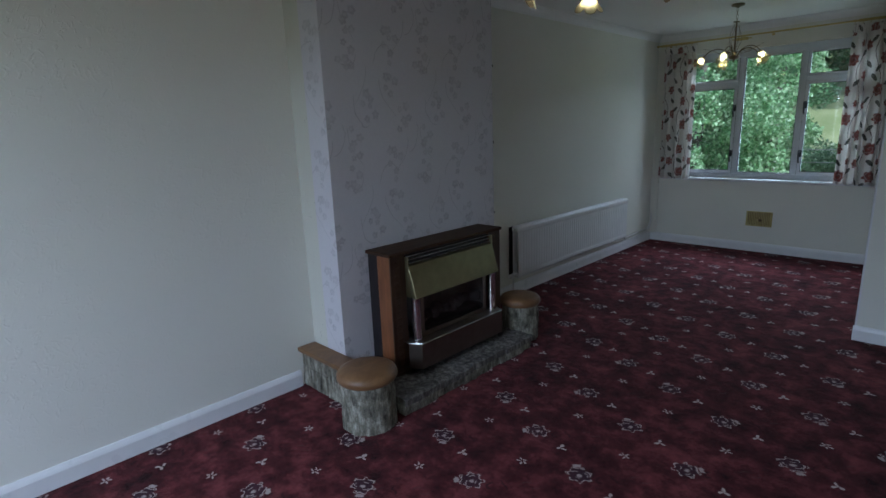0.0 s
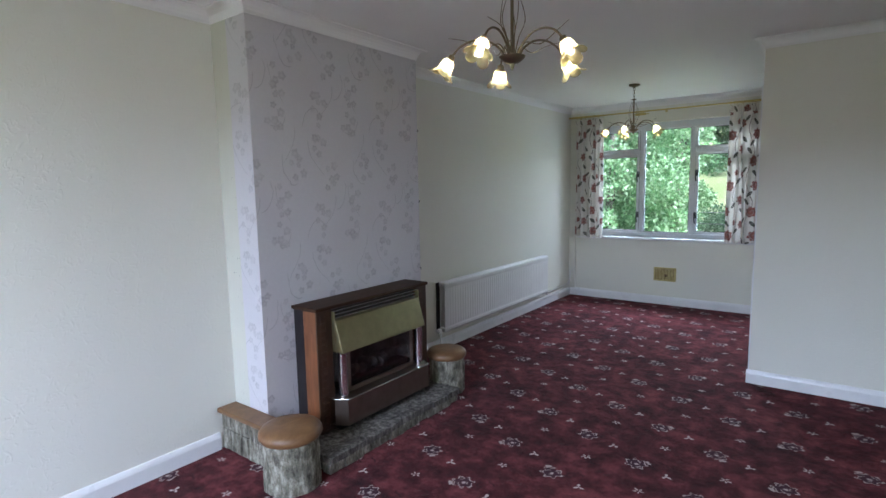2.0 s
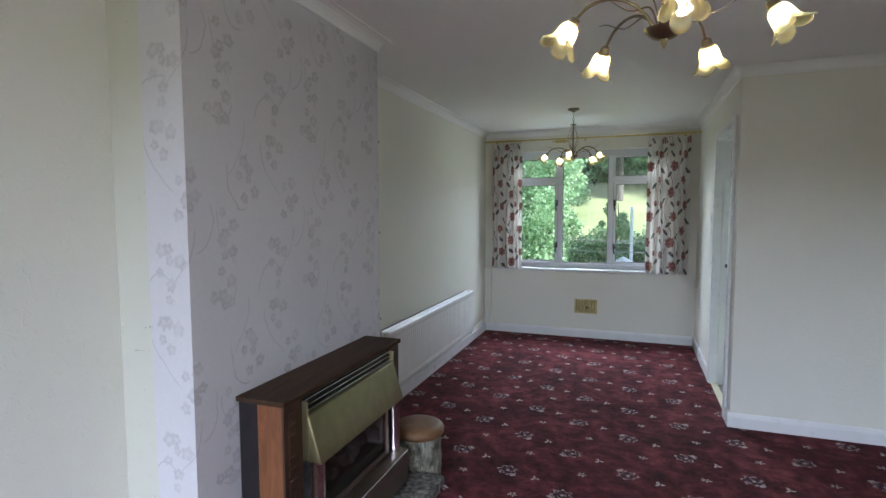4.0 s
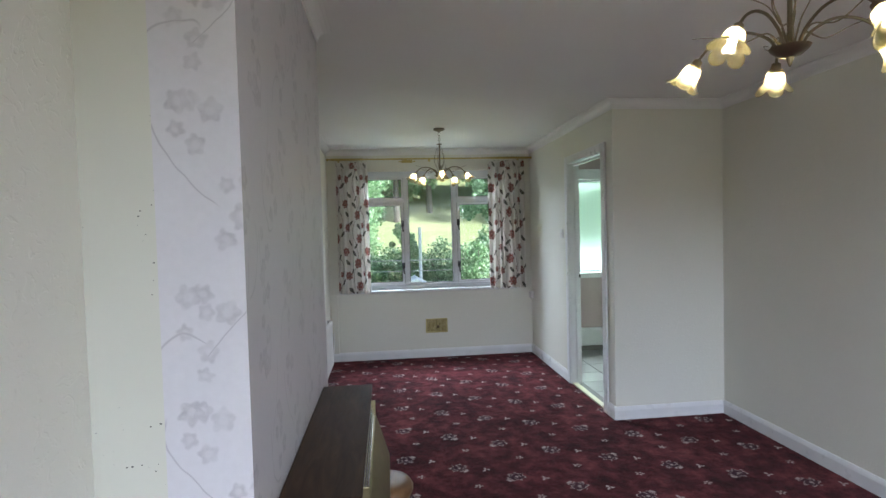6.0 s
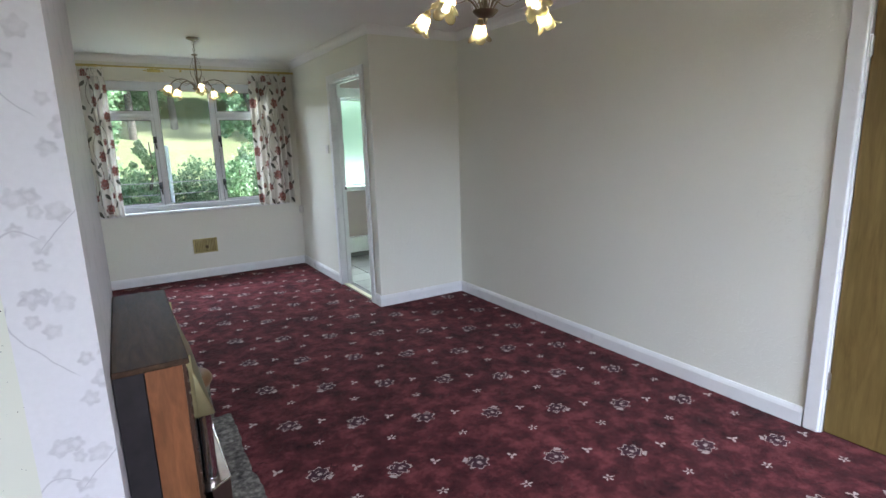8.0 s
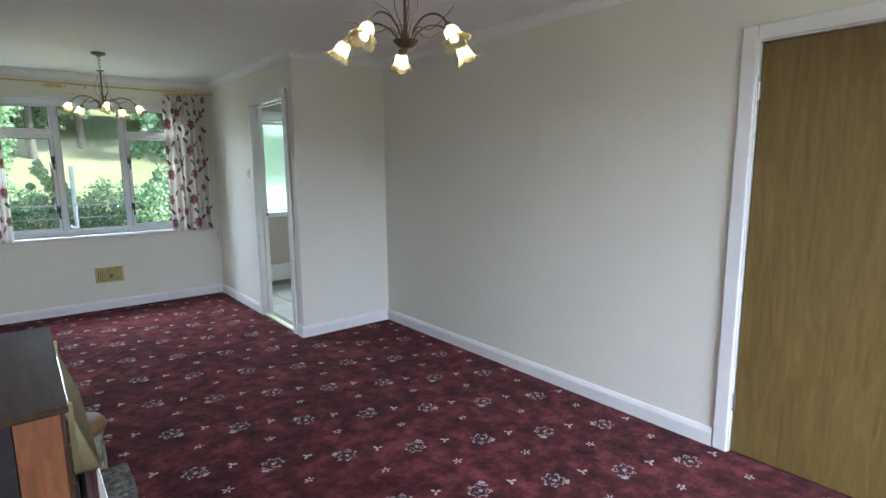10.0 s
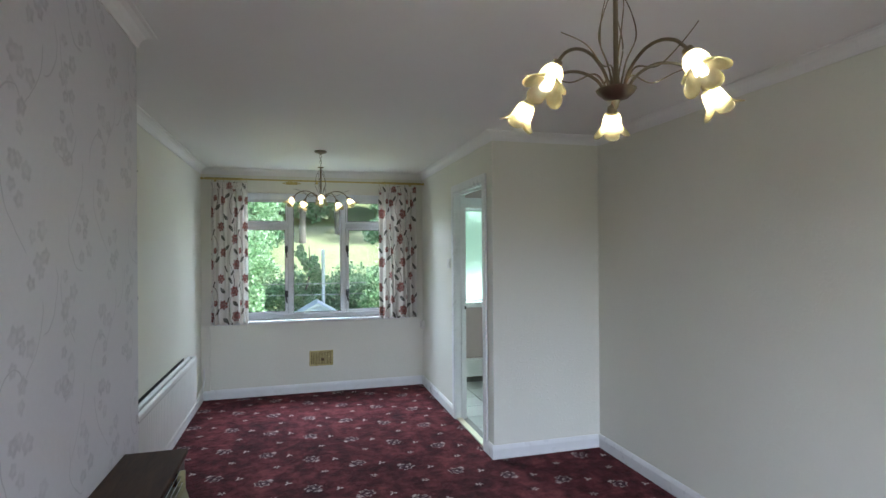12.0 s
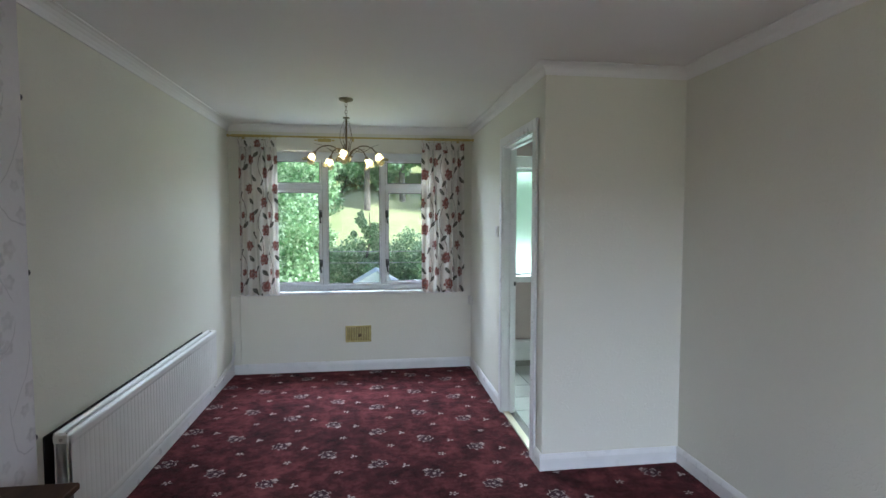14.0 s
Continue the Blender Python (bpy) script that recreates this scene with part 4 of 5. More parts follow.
# ---- fireplace ----
def fireplace():
    y0, y1 = 1.172, 2.150
    xb, xf = BREAST_X + 0.002, -2.122
    fp = thing("gas_fire", ((xb + xf) / 2, (y0 + y1) / 2, 0.09), "teak-cased gas fire with a gold canopy and chrome trim", "fireplace")
    top = 0.815
    part("top_slab", box(bmesh.new(), xb, xf + 0.008, y0, y1, top - 0.020, top, 0.005, 3), M_TOP, fp, "dark varnished wooden top")
    for s, (a, b) in enumerate(((y0 + 0.014, y0 + 0.036), (y1 - 0.036, y1 - 0.014))):
        part("side_panel", box(bmesh.new(), xb + 0.085, xf - 0.012, a, b, 0.095, top - 0.021, 0.002), M_ORANGE, fp, "orange-brown veneered side")
        part("back_cheek", box(bmesh.new(), xb, xb + 0.083, a + 0.004, b - 0.004, 0.095, top - 0.021, 0.002), M_SIDE, fp, "dark side panel")
    for a, b in ((y0 + 0.012, y0 + 0.120), (y1 - 0.120, y1 - 0.012)):
        bm = box(bmesh.new(), xf - 0.012, xf - 0.002, a, b, 0.095, top - 0.021, 0.002)
        pil = part("pilaster", bm, M_BROWN, fp, "dark carved wooden upright")
        for i in range(16):
            z = 0.115 + i * 0.041
            part("carving", box(bmesh.new(), xf - 0.002, xf + 0.004, a + 0.022, b - 0.046, z, z + 0.032, 0.002, 1), M_BROWN, pil)
    # metal fire front
    fy0, fy1 = y0 + 0.122, y1 - 0.122
    part("casing", boxes((xb + 0.02, xf - 0.02, fy0, fy1, 0.66, top - 0.03), (xb + 0.02, xf - 0.04, fy0, fy0 + 0.02, 0.095, 0.66), (xb + 0.02, xf - 0.04, fy1 - 0.02, fy1, 0.095, 0.66), (xb + 0.004, xb + 0.02, fy0, fy1, 0.095, top - 0.03)), M_BLACK, fp, "black fire casing")
    for i in range(3):
        z = 0.779 - i * 0.019
        x = xf + 0.004 + i * 0.005
        part("louvre", tube(bmesh.new(), [(x - 0.03, fy0 + 0.002, z), (x, fy0 + 0.004, z), (x, fy1 - 0.004, z), (x - 0.03, fy1 - 0.002, z)], 0.0024, 6), M_CHROME, fp, "chrome louvre bar")
    bm = bmesh.new()
    # sloping canopy with returned sides
    lo_x, hi_x, lo_z, hi_z = -2.045, xf + 0.022, 0.545, 0.728
    q = [bm.verts.new(c) for c in ((hi_x, fy0, hi_z), (hi_x, fy1, hi_z), (lo_x, fy1, lo_z), (lo_x, fy0, lo_z), (xf - 0.02, fy0, hi_z), (xf - 0.02, fy1, hi_z), (xf - 0.02, fy1, lo_z), (xf - 0.02, fy0, lo_z))]
    for f in ((0, 1, 2, 3), (0, 3, 7, 4), (1, 5, 6, 2), (4, 5, 1, 0), (3, 2, 6, 7), (4, 7, 6, 5)):
        bm.faces.new([q[k] for k in f])
    bmesh.ops.bevel(bm, geom=list(bm.edges), offset=0.007, segments=3, affect="EDGES", profile=0.5)
    part("canopy", bm, M_GOLD, fp, "satin gold sloping canopy", smooth=True)
    for cy in (fy0, fy1):
        part("canopy_side", box(bmesh.new(), xf - 0.004, xf + 0.022, cy - 0.004, cy + 0.004, lo_z + 0.01, top - 0.035, 0.002), M_GOLD, fp)
    for cy in (fy0 + 0.03, fy1 - 0.03):
        cb = lathe(bmesh.new(), [(0.026, 0.28), (0.03, 0.30), (0.026, 0.32), (0.026, 0.53), (0.03, 0.549)], 18, (-2.085, cy, 0))
        part("column", cb, M_CHROME, fp, "polished chrome column", smooth=True)
    part("inner_frame", boxes((-2.105, -2.095, fy0 + 0.075, fy0 + 0.10, 0.29, 0.545), (-2.105, -2.095, fy1 - 0.10, fy1 - 0.075, 0.29, 0.545), (-2.105, -2.095, fy0 + 0.10, fy1 - 0.10, 0.29, 0.315), bevel=0.002), M_BRONZE, fp)
    pn = part("glass", box(bmesh.new(), -2.112, -2.107, fy0 + 0.06, fy1 - 0.06, 0.285, 0.549), M_FIREGLASS, fp, "smoked glass front")
    pn.visible_shadow = False
    for i in range(16):
        cb = bmesh.new()
        rr = random.Random(i)
        bmesh.ops.create_icosphere(cb, subdivisions=2, radius=rr.uniform(0.028, 0.042))
        for v in cb.verts:
            v.co *= 1 + 0.35 * noise.noise(v.co * 30 + Vector((i, 0, 0)))
        cb.transform(Matrix.Translation((-2.17 - rr.uniform(0, 0.05), fy0 + 0.13 + i * 0.0335, 0.35 + rr.uniform(0, 0.05))))
        part("coal", cb, M_COAL, fp, smooth=True)
    part("lining", boxes((-2.275, -2.262, fy0 + 0.07, fy1 - 0.07, 0.336, 0.56), (-2.262, -2.125, fy1 - 0.083, fy1 - 0.07, 0.336, 0.548), (-2.262, -2.125, fy0 + 0.07, fy0 + 0.083, 0.336, 0.548)), M_LINING, fp, "pale grey firebox lining")
    part("coal_bed", box(bmesh.new(), -2.25, -2.135, fy0 + 0.09, fy1 - 0.09, 0.28, 0.335, 0.01), M_BLACK, fp)
    # bowed fender tray
    bm = bmesh.new()
    n = 20
    pts = []
    for i in range(n + 1):
        s = i / n
        edge = min(s, 1 - s) * (fy1 - fy0 + 0.07)
        bow = 1.0 if edge > 0.04 else math.sqrt(max(0.0, 1 - (1 - edge / 0.04) ** 2))
        pts.append((-2.09 + 0.066 * bow, fy0 - 0.035 + s * (fy1 - fy0 + 0.07)))
    rings = [[bm.verts.new((x, y, z)) for x, y in pts] for z in (0.135, 0.285)]
    back = [[bm.verts.new((xf - 0.03, y, z)) for _, y in pts] for z in (0.135, 0.285)]
    for k in range(n):
        bm.faces.new((rings[0][k], rings[0][k + 1], rings[1][k + 1], rings[1][k]))
        bm.faces.new((rings[1][k], rings[1][k + 1], back[1][k + 1], back[1][k]))
        bm.faces.new((rings[0][k + 1], rings[0][k], back[0][k], back[0][k + 1]))
    fen = part("fender", bm, M_BRONZE, fp, "bronze-tinted metal fender", smooth=True)
    part("rim", tube(bmesh.new(), [(x + 0.001, y, 0.287) for x, y in pts], 0.0035, 6), M_CHROME, fen, "chrome rim")
    part("plinth", box(bmesh.new(), xb + 0.02, -2.085, fy0 + 0.005, fy1 - 0.005, 0.094, 0.134, 0.003), M_BLACK, fp)


fireplace()


def rough_block(bm, x0, x1, y0, y1, z0, z1, amp, step=0.022, seed=0.0):
    """A block of stone with an uneven surface."""
    nx, ny, nz = max(2, int((x1 - x0) / step)), max(2, int((y1 - y0) / step)), max(2, int((z1 - z0) / step))
    vs = {}

    def v(i, j, k):
        key = (i, j, k)
        if key not in vs:
            p = Vector((x0 + (x1 - x0) * i / nx, y0 + (y1 - y0) * j / ny, z0 + (z1 - z0) * k / nz))
            d = noise.noise_vector(Vector((p.x * 22 + seed, p.y * 22, p.z * 12))) * amp + noise.noise_vector(p * 60) * amp * 0.4
            if k == 0:
                d.z = 0
            vs[key] = bm.verts.new(p + d)
        return vs[key]
    for i in range(nx):
        for j in range(ny):
            for k in (0, nz):
                bm.faces.new((v(i, j, k), v(i + 1, j, k), v(i + 1, j + 1, k), v(i, j + 1, k)))
    for i in range(nx):
        for k in range(nz):
            for j in (0, ny):
                bm.faces.new((v(i, j, k), v(i + 1, j, k), v(i + 1, j, k + 1), v(i, j, k + 1)))
    for j in range(ny):
        for k in range(nz):
            for i in (0, nx):
                bm.faces.new((v(i, j, k), v(i, j + 1, k), v(i, j + 1, k + 1), v(i, j, k + 1)))
    return bm


def pillar(cx, cy, h, label, k=1.0):
    p = thing("hearth_pillar", (cx, cy, 0), label, "stone pillar", "hearth pillars")
    bm = bmesh.new()
    seg, nz, r = 44, 14, 0.137 * k
    rings = []
    for j in range(nz + 1):
        z = h * j / nz
        ring = []
        for i in range(seg):
            a = math.tau * i / seg
            rr = r * (1 + 0.05 * noise.noise(Vector((math.cos(a) * 4 + cx, math.sin(a) * 4 + cy, z * 9))) + 0.035 * noise.noise(Vector((math.cos(a) * 14, math.sin(a) * 14, z * 40 + cy))))
            ring.append(bm.verts.new((cx + rr * math.cos(a), cy + rr * math.sin(a), z)))
        rings.append(ring)
    for r0, r1 in zip(rings, rings[1:]):
        for i in range(seg):
            bm.faces.new((r0[i], r0[(i + 1) % seg], r1[(i + 1) % seg], r1[i]))
    bm.faces.new(rings[-1])
    bm.faces.new(rings[0][::-1])
    part("shaft", bm, M_STONE, p, "grey-green rock-faced stone drum", smooth=True)
    cap = lathe(bmesh.new(), [(0.130, h + 0.001), (0.146, h + 0.005), (0.155, h + 0.020), (0.154, h + 0.036), (0.144, h + 0.052), (0.115, h + 0.064), (0.055, h + 0.069)], 40, (cx, cy, 0), wave=lambda i, j: k)
    part("cap", cap, M_CAP, p, "round polished wooden cap", smooth=True)


pillar(-2.005, 0.895, 0.245, "short stone pillar with a round wooden cap")
pillar(-2.085, 2.31, 0.245, "slightly slimmer stone pillar with a round wooden cap", 0.92)

hearth = thing("hearth", (-2.1, 1.6, 0), "low riven stone hearth under the fire", "hearth")
part("bed", box(bmesh.new(), BREAST_X + 0.01, -1.925, 1.06, 2.19, 0.0, 0.078), M_HEARTH, hearth)
y = 1.045
for i, w in enumerate((0.29, 0.24, 0.33, 0.295)):
    part("slab", rough_block(bmesh.new(), BREAST_X + 0.012, -1.893 + 0.006 * math.sin(i * 2.4), y, y + w - 0.006, 0.055, 0.090, 0.007, 0.02, 3.0 + i * 4.1), M_HEARTH, hearth, smooth=True)
    y += w
y = 1.05
for i, w in enumerate((0.10, 0.14, 0.085, 0.13, 0.11, 0.15, 0.09, 0.12, 0.13, 0.09)):
    part("stone", rough_block(bmesh.new(), -1.96, -1.905 + 0.008 * math.sin(i * 1.9), y, y + w - 0.006, 0.0, 0.056, 0.006, 0.018, 9.0 + i * 2.7), M_STONE, hearth, smooth=True)
    y += w
stub = thing("hearth_side_wall", (-2.38, 0.94, 0), "low stone side wall with a wooden plank top", "hearth wall")
part("core", box(bmesh.new(), LEFT + 0.003, -2.12, 0.915, 0.985, 0.0, 0.216), M_HEARTH, stub)
a = LEFT + 0.004
for i, w in enumerate((0.075, 0.11, 0.062, 0.095, 0.085, 0.07)):
    part("stone", rough_block(bmesh.new(), a, a + w - 0.006, 0.898, 0.955, 0.0, 0.118, 0.007, 0.018, i * 3.1), M_STONE, stub, smooth=True)
    part("stone", rough_block(bmesh.new(), a + 0.004 * (i % 2), a + w - 0.004, 0.900, 0.955, 0.121, 0.217, 0.007, 0.018, i * 5.7 + 1), M_STONE, stub, smooth=True)
    a += w
part("plank", box(bmesh.new(), LEFT + 0.003, -2.11, 0.868, 0.988, 0.219, 0.245, 0.006), M_CAP, stub, "tan wooden plank top")


# ---- chandeliers ----
def chandelier(at, turn, drop, label, chain):
    """A five-armed ceiling light, built round its hub; drop: from ceiling to hub."""
    c = thing("chandelier", (0, 0, 0), label, "chandelier", "pair of chandeliers")
    part("ceiling_rose", lathe(bmesh.new(), [(0.052, drop - 0.001), (0.054, drop - 0.010), (0.045, drop - 0.018), (0.02, drop - 0.024), (0.006, drop - 0.034)], 24), M_ANTIQUE, c, smooth=True)
    part("stem", tube(bmesh.new(), [(0, 0, -0.02), (0, 0, drop - (0.14 if chain else 0.03))], 0.0065, 10), M_ANTIQUE, c, smooth=True)
    if chain:
        for i in range(4):
            z = drop - 0.047 - i * 0.026
            bm = tube(bmesh.new(), [((0.008 * math.cos(q), 0, z + 0.016 * math.sin(q)) if i % 2 else (0, 0.008 * math.cos(q), z + 0.016 * math.sin(q))) for q in [math.tau * s / 12 for s in range(13)]], 0.002, 6, caps=False)
            part("chain_link", bm, M_ANTIQUE, c)
        part("collar", lathe(bmesh.new(), [(0.006, drop - 0.152), (0.026, drop - 0.147), (0.026, drop - 0.141), (0.006, drop - 0.136)], 16), M_ANTIQUE, c, smooth=True)
    part("bowl", lathe(bmesh.new(), [(0.002, -0.052), (0.006, -0.042), (0.010, -0.028), (0.030, -0.022), (0.045, -0.009), (0.051, 0.0), (0.047, 0.001), (0.030, -0.010), (0.012, -0.012), (0.008, 0.04)], 24), M_ANTIQUE, c, "antique brass bowl and finial", smooth=True)
    for k in range(5):
        a = math.tau * k / 5
        ca, sa = math.cos(a), math.sin(a)

        def at_(r, z, side=0.0):
            return (ca * r - sa * side, sa * r + ca * side, z)
        arm = part("arm", tube(bmesh.new(), arc([at_(0.03, 0.0), at_(0.052, 0.036), at_(0.10, 0.066), at_(0.152, 0.070), at_(0.20, 0.052), at_(0.233, 0.020)], 6), 0.0042, 8), M_ANTIQUE, c, smooth=True)
        part("tendril", tube(bmesh.new(), arc([at_(0.024, 0.01, 0.01), at_(0.05, 0.045, 0.02), at_(0.11, 0.03, 0.035), at_(0.18, 0.062, 0.04), at_(0.245, 0.08, 0.02)], 6), 0.0028, 6, 0.4), M_ANTIQUE, c, smooth=True)
        part("tendril", tube(bmesh.new(), arc([at_(0.012, 0.01), at_(0.022, 0.07, -0.012), at_(0.045, 0.13, -0.02), at_(0.038, 0.20, -0.006), at_(0.016, 0.262, 0.01)], 6), 0.0026, 6, 0.4), M_ANTIQUE, c, smooth=True)
        # the shade hangs tilted outwards
        tilt = Matrix.Translation(at_(0.233, 0.020)) @ Matrix.Rotation(a, 4, "Z") @ Matrix.Rotation(radians(-33), 4, "Y") @ Matrix.Scale(0.86, 4)
        cup = lathe(bmesh.new(), [(0.005, 0.004), (0.015, -0.002), (0.017, -0.016), (0.019, -0.030), (0.014, -0.032)], 16)
        cup.transform(tilt)
        part("lamp_cup", cup, M_ANTIQUE, arm, smooth=True)
        prof = [(0.016, -0.022), (0.024, -0.030), (0.029, -0.044), (0.031, -0.060), (0.034, -0.074), (0.040, -0.086), (0.050, -0.096), (0.058, -0.100)]
        seg = 50
        reach = [0.75 + 0.5 * abs(math.sin(k * 2.3 + q * 1.9)) for q in range(5)]

        def petal(kk, j):
            f = kk / seg * 5
            lobe = abs(math.sin(math.pi * f)) ** 0.55
            return 1 - (1 - lobe) * 0.12 * j / 7 + max(0, j - 4) / 3 * (0.20 * reach[int(f)] * lobe - 0.14)
        sh = bmesh.new()
        lathe(sh, prof, seg, wave=petal, cap=False)
        for v in sh.verts:
            if v.co.z < -0.065:
                f = (math.atan2(v.co.y, v.co.x) % math.tau) / math.tau * 5
                lobe = abs(math.sin(math.pi * f)) ** 0.6
                v.co.z += (0.013 - 0.019 * lobe * reach[min(4, int(f))]) * min(1.0, (-0.065 - v.co.z) / 0.03)
        sh.transform(tilt)
        shade = part("shade", sh, M_SHADE, arm, "amber-tinted tulip glass shade", smooth=True)
        so = shade.modifiers.new("thickness", "SOLIDIFY")
        so.thickness = 0.002
        bb = lathe(bmesh.new(), [(0.006, -0.030), (0.008, -0.036), (0.0115, -0.050), (0.012, -0.060), (0.009, -0.068), (0.003, -0.073)], 14)
        bb.transform(tilt)
        part("bulb", bb, M_BULB, arm, "lit warm bulb", smooth=True)
    c.matrix_world = pose(*at, 0, 0, turn)
    return c


chandelier((-0.924, 1.206, 1.950), 59, CEIL - 1.950, "lit antique-brass chandelier with five tulip glass shades", False)
chandelier((-1.525, 4.70, 1.985), -92, CEIL - 1.985, "lit antique-brass chandelier with five tulip shades on a short chain", True)

# ---- kitchen seen through the doorway ----
kx0, kx1, ky0 = PART_X + 0.09, 1.9, CAB_Y + 0.1
kitchen_floor = single("floor_kitchen", boxes((kx0 - 0.09, kx1, ky0 - 0.1, BACK + 0.02, -0.12, -0.006)), M_GROUT, "grey tiled kitchen floor", "floor", "structure")
wall_k = single("wall_kitchen_window", wall_with_hole(PART_X, kx1, BACK + 0.001, BACK + 0.28, 0, CEIL, KX0, KX1, KZ0, KZ1, "x"), M_KWALL, "dusky pink kitchen wall under a window", "wall", "structure")
wall_k2 = single("wall_kitchen_side", boxes((kx1, kx1 + T, ky0 - 0.1, BACK + 0.28, 0, CEIL), (RIGHT + T, kx1, CAB_Y, CAB_Y + 0.1, 0, CEIL)), M_WALL, "plain kitchen walls", "wall", "structure")
kw = thing("window_2", ((KX0 + KX1) / 2, BACK + 0.1, KZ0), "white-framed kitchen window with a frosted pane", "window", kind="structure")
bars([(KX0, KX0 + 0.06, BACK + 0.08, BACK + 0.14, KZ0, KZ1), (KX1 - 0.06, KX1, BACK + 0.08, BACK + 0.14, KZ0, KZ1), (KX0 + 0.06, KX1 - 0.06, BACK + 0.08, BACK + 0.14, KZ1 - 0.06, KZ1), (KX0 + 0.06, KX1 - 0.06, BACK + 0.08, BACK + 0.14, KZ0, KZ0 + 0.05)], "frame", kw, M_UPVC)
kp = part("pane", box(bmesh.new(), KX0 + 0.06, KX1 - 0.06, BACK + 0.105, BACK + 0.111, KZ0 + 0.05, KZ1 - 0.06), M_FROST, kw, "frosted glass pane")
kp.visible_shadow = False
part("sill", box(bmesh.new(), KX0 - 0.1, KX1 + 0.1, BACK - 0.06, BACK + 0.08, 0.862, 0.925, 0.008), M_GLOSS, kw, "deep white sill")
part("head_board", box(bmesh.new(), KX0 - 0.1, KX1 + 0.1, BACK - 0.03, BACK - 0.001, KZ1 - 0.04, 2.155, 0.008), M_GLOSS, kw, "white board above the window")
bx = thing("pipe_casing", (0.7, BACK - 0.06, 0), "white boxed casing along the kitchen wall", "casing", kind="structure")
part("casing", box(bmesh.new(), PART_X + 0.115, kx1 - 0.01, BACK - 0.10, BACK - 0.001, 0.060, 0.262, 0.012), M_GLOSS, bx)
part("plinth", box(bmesh.new(), PART_X + 0.115, kx1 - 0.01, BACK - 0.075, BACK - 0.002, -0.005, 0.059, 0.003), M_GROUT, bx, "grey recessed plinth")
wc = thing("wall_cupboard", (PART_X + 0.15, 5.29, 1.60), "brown wooden kitchen wall cupboard", "cupboard")
part("body", box(bmesh.new(), PART_X + 0.092, PART_X + 0.19, 5.0, 5.58, 1.60, 2.10, 0.004), M_KCAB, wc)
part("door", box(bmesh.new(), PART_X + 0.191, PART_X + 0.209, 5.005, 5.575, 1.605, 2.095, 0.004), M_KCAB, wc)

# ---- outdoors ----
def ground_height(x, y):
    rise = max(0.0, y - 17.2)
    return -0.75 + 0.42 * rise - 0.0035 * rise * rise + 0.08 * noise.noise(Vector((x * 0.3, y * 0.3, 0)))


gb = bmesh.new()
gx = [-3000, -300, -60] + [-30 + i * 1.5 for i in range(41)] + [60, 300, 3000]
gy = [-3000, -300, -40, -10, 3, 6.3] + [7 + i * 1.2 for i in range(30)] + [46, 60, 300, 3000]
vg = [[gb.verts.new((x, y, ground_height(x, min(y, 46)) if y > 6 else -0.75)) for x in gx] for y in gy]
for j in range(len(gy) - 1):
    for i in range(len(gx) - 1):
        gb.faces.new((vg[j][i], vg[j][i + 1], vg[j + 1][i + 1], vg[j + 1][i]))
single("ground", gb, M_GRASS, "grassy garden rising to a meadow bank", "ground", "structure", smooth=True)


def leaf_cloud(name, mat_, parent, centres, per, size, seed, flat=1.0):
    """Many small folded leaves scattered in clumps."""
    rng = np.random.default_rng(seed)
    cs = np.array([c[:3] for c in centres])
    rs = np.array([c[3] for c in centres])
    n = len(cs) * per
    idx = np.repeat(np.arange(len(cs)), per)
    d = rng.normal(size=(n, 3))
    d /= np.linalg.norm(d, axis=1)[:, None]
    pos = cs[idx] + d * (rs[idx] * rng.uniform(0.45, 1.05, n) ** 0.6)[:, None] * np.array([1, 1, flat])
    a = rng.normal(size=(n, 3))
    a[:, 2] -= 0.35
    a /= np.linalg.norm(a, axis=1)[:, None]
    b = np.cross(a, rng.normal(size=(n, 3)))
    b /= np.linalg.norm(b, axis=1)[:, None]
    s = size * rng.uniform(0.6, 1.25, n)[:, None]
    tip, side = a * s, b * s * 0.42
    nrm = np.cross(a, b) * s * 0.16
    verts = np.stack([pos, pos + tip * 0.5 + side + nrm, pos + tip, pos + tip * 0.5 - side + nrm], 1).reshape(-1, 3) - np.array(BASE[parent.name])
    me = bpy.data.meshes.new(name)
    me.vertices.add(n * 4)
    me.vertices.foreach_set("co", verts.ravel())
    me.loops.add(n * 4)
    me.loops.foreach_set("vertex_index", np.arange(n * 4))
    me.polygons.add(n)
    me.polygons.foreach_set("loop_start", np.arange(0, n * 4, 4))
    me.update(calc_edges=True)
    me.materials.append(mat_)
    ob = new(name, me)
    ob.parent = parent
    BASE[ob.name] = BASE[parent.name]
    return ob


def clumps(rng, n, cx, cy, cz, rx, ry, rz, r):
    out = []
    while len(out) < n:
        p = [rng.uniform(-1, 1) for _ in range(3)]
        q = sum(v * v for v in p)
        if 0.15 < q < 1:
            out.append((cx + p[0] * rx, cy + p[1] * ry, cz + p[2] * rz, r * rng.uniform(0.6, 1.3)))
    return out


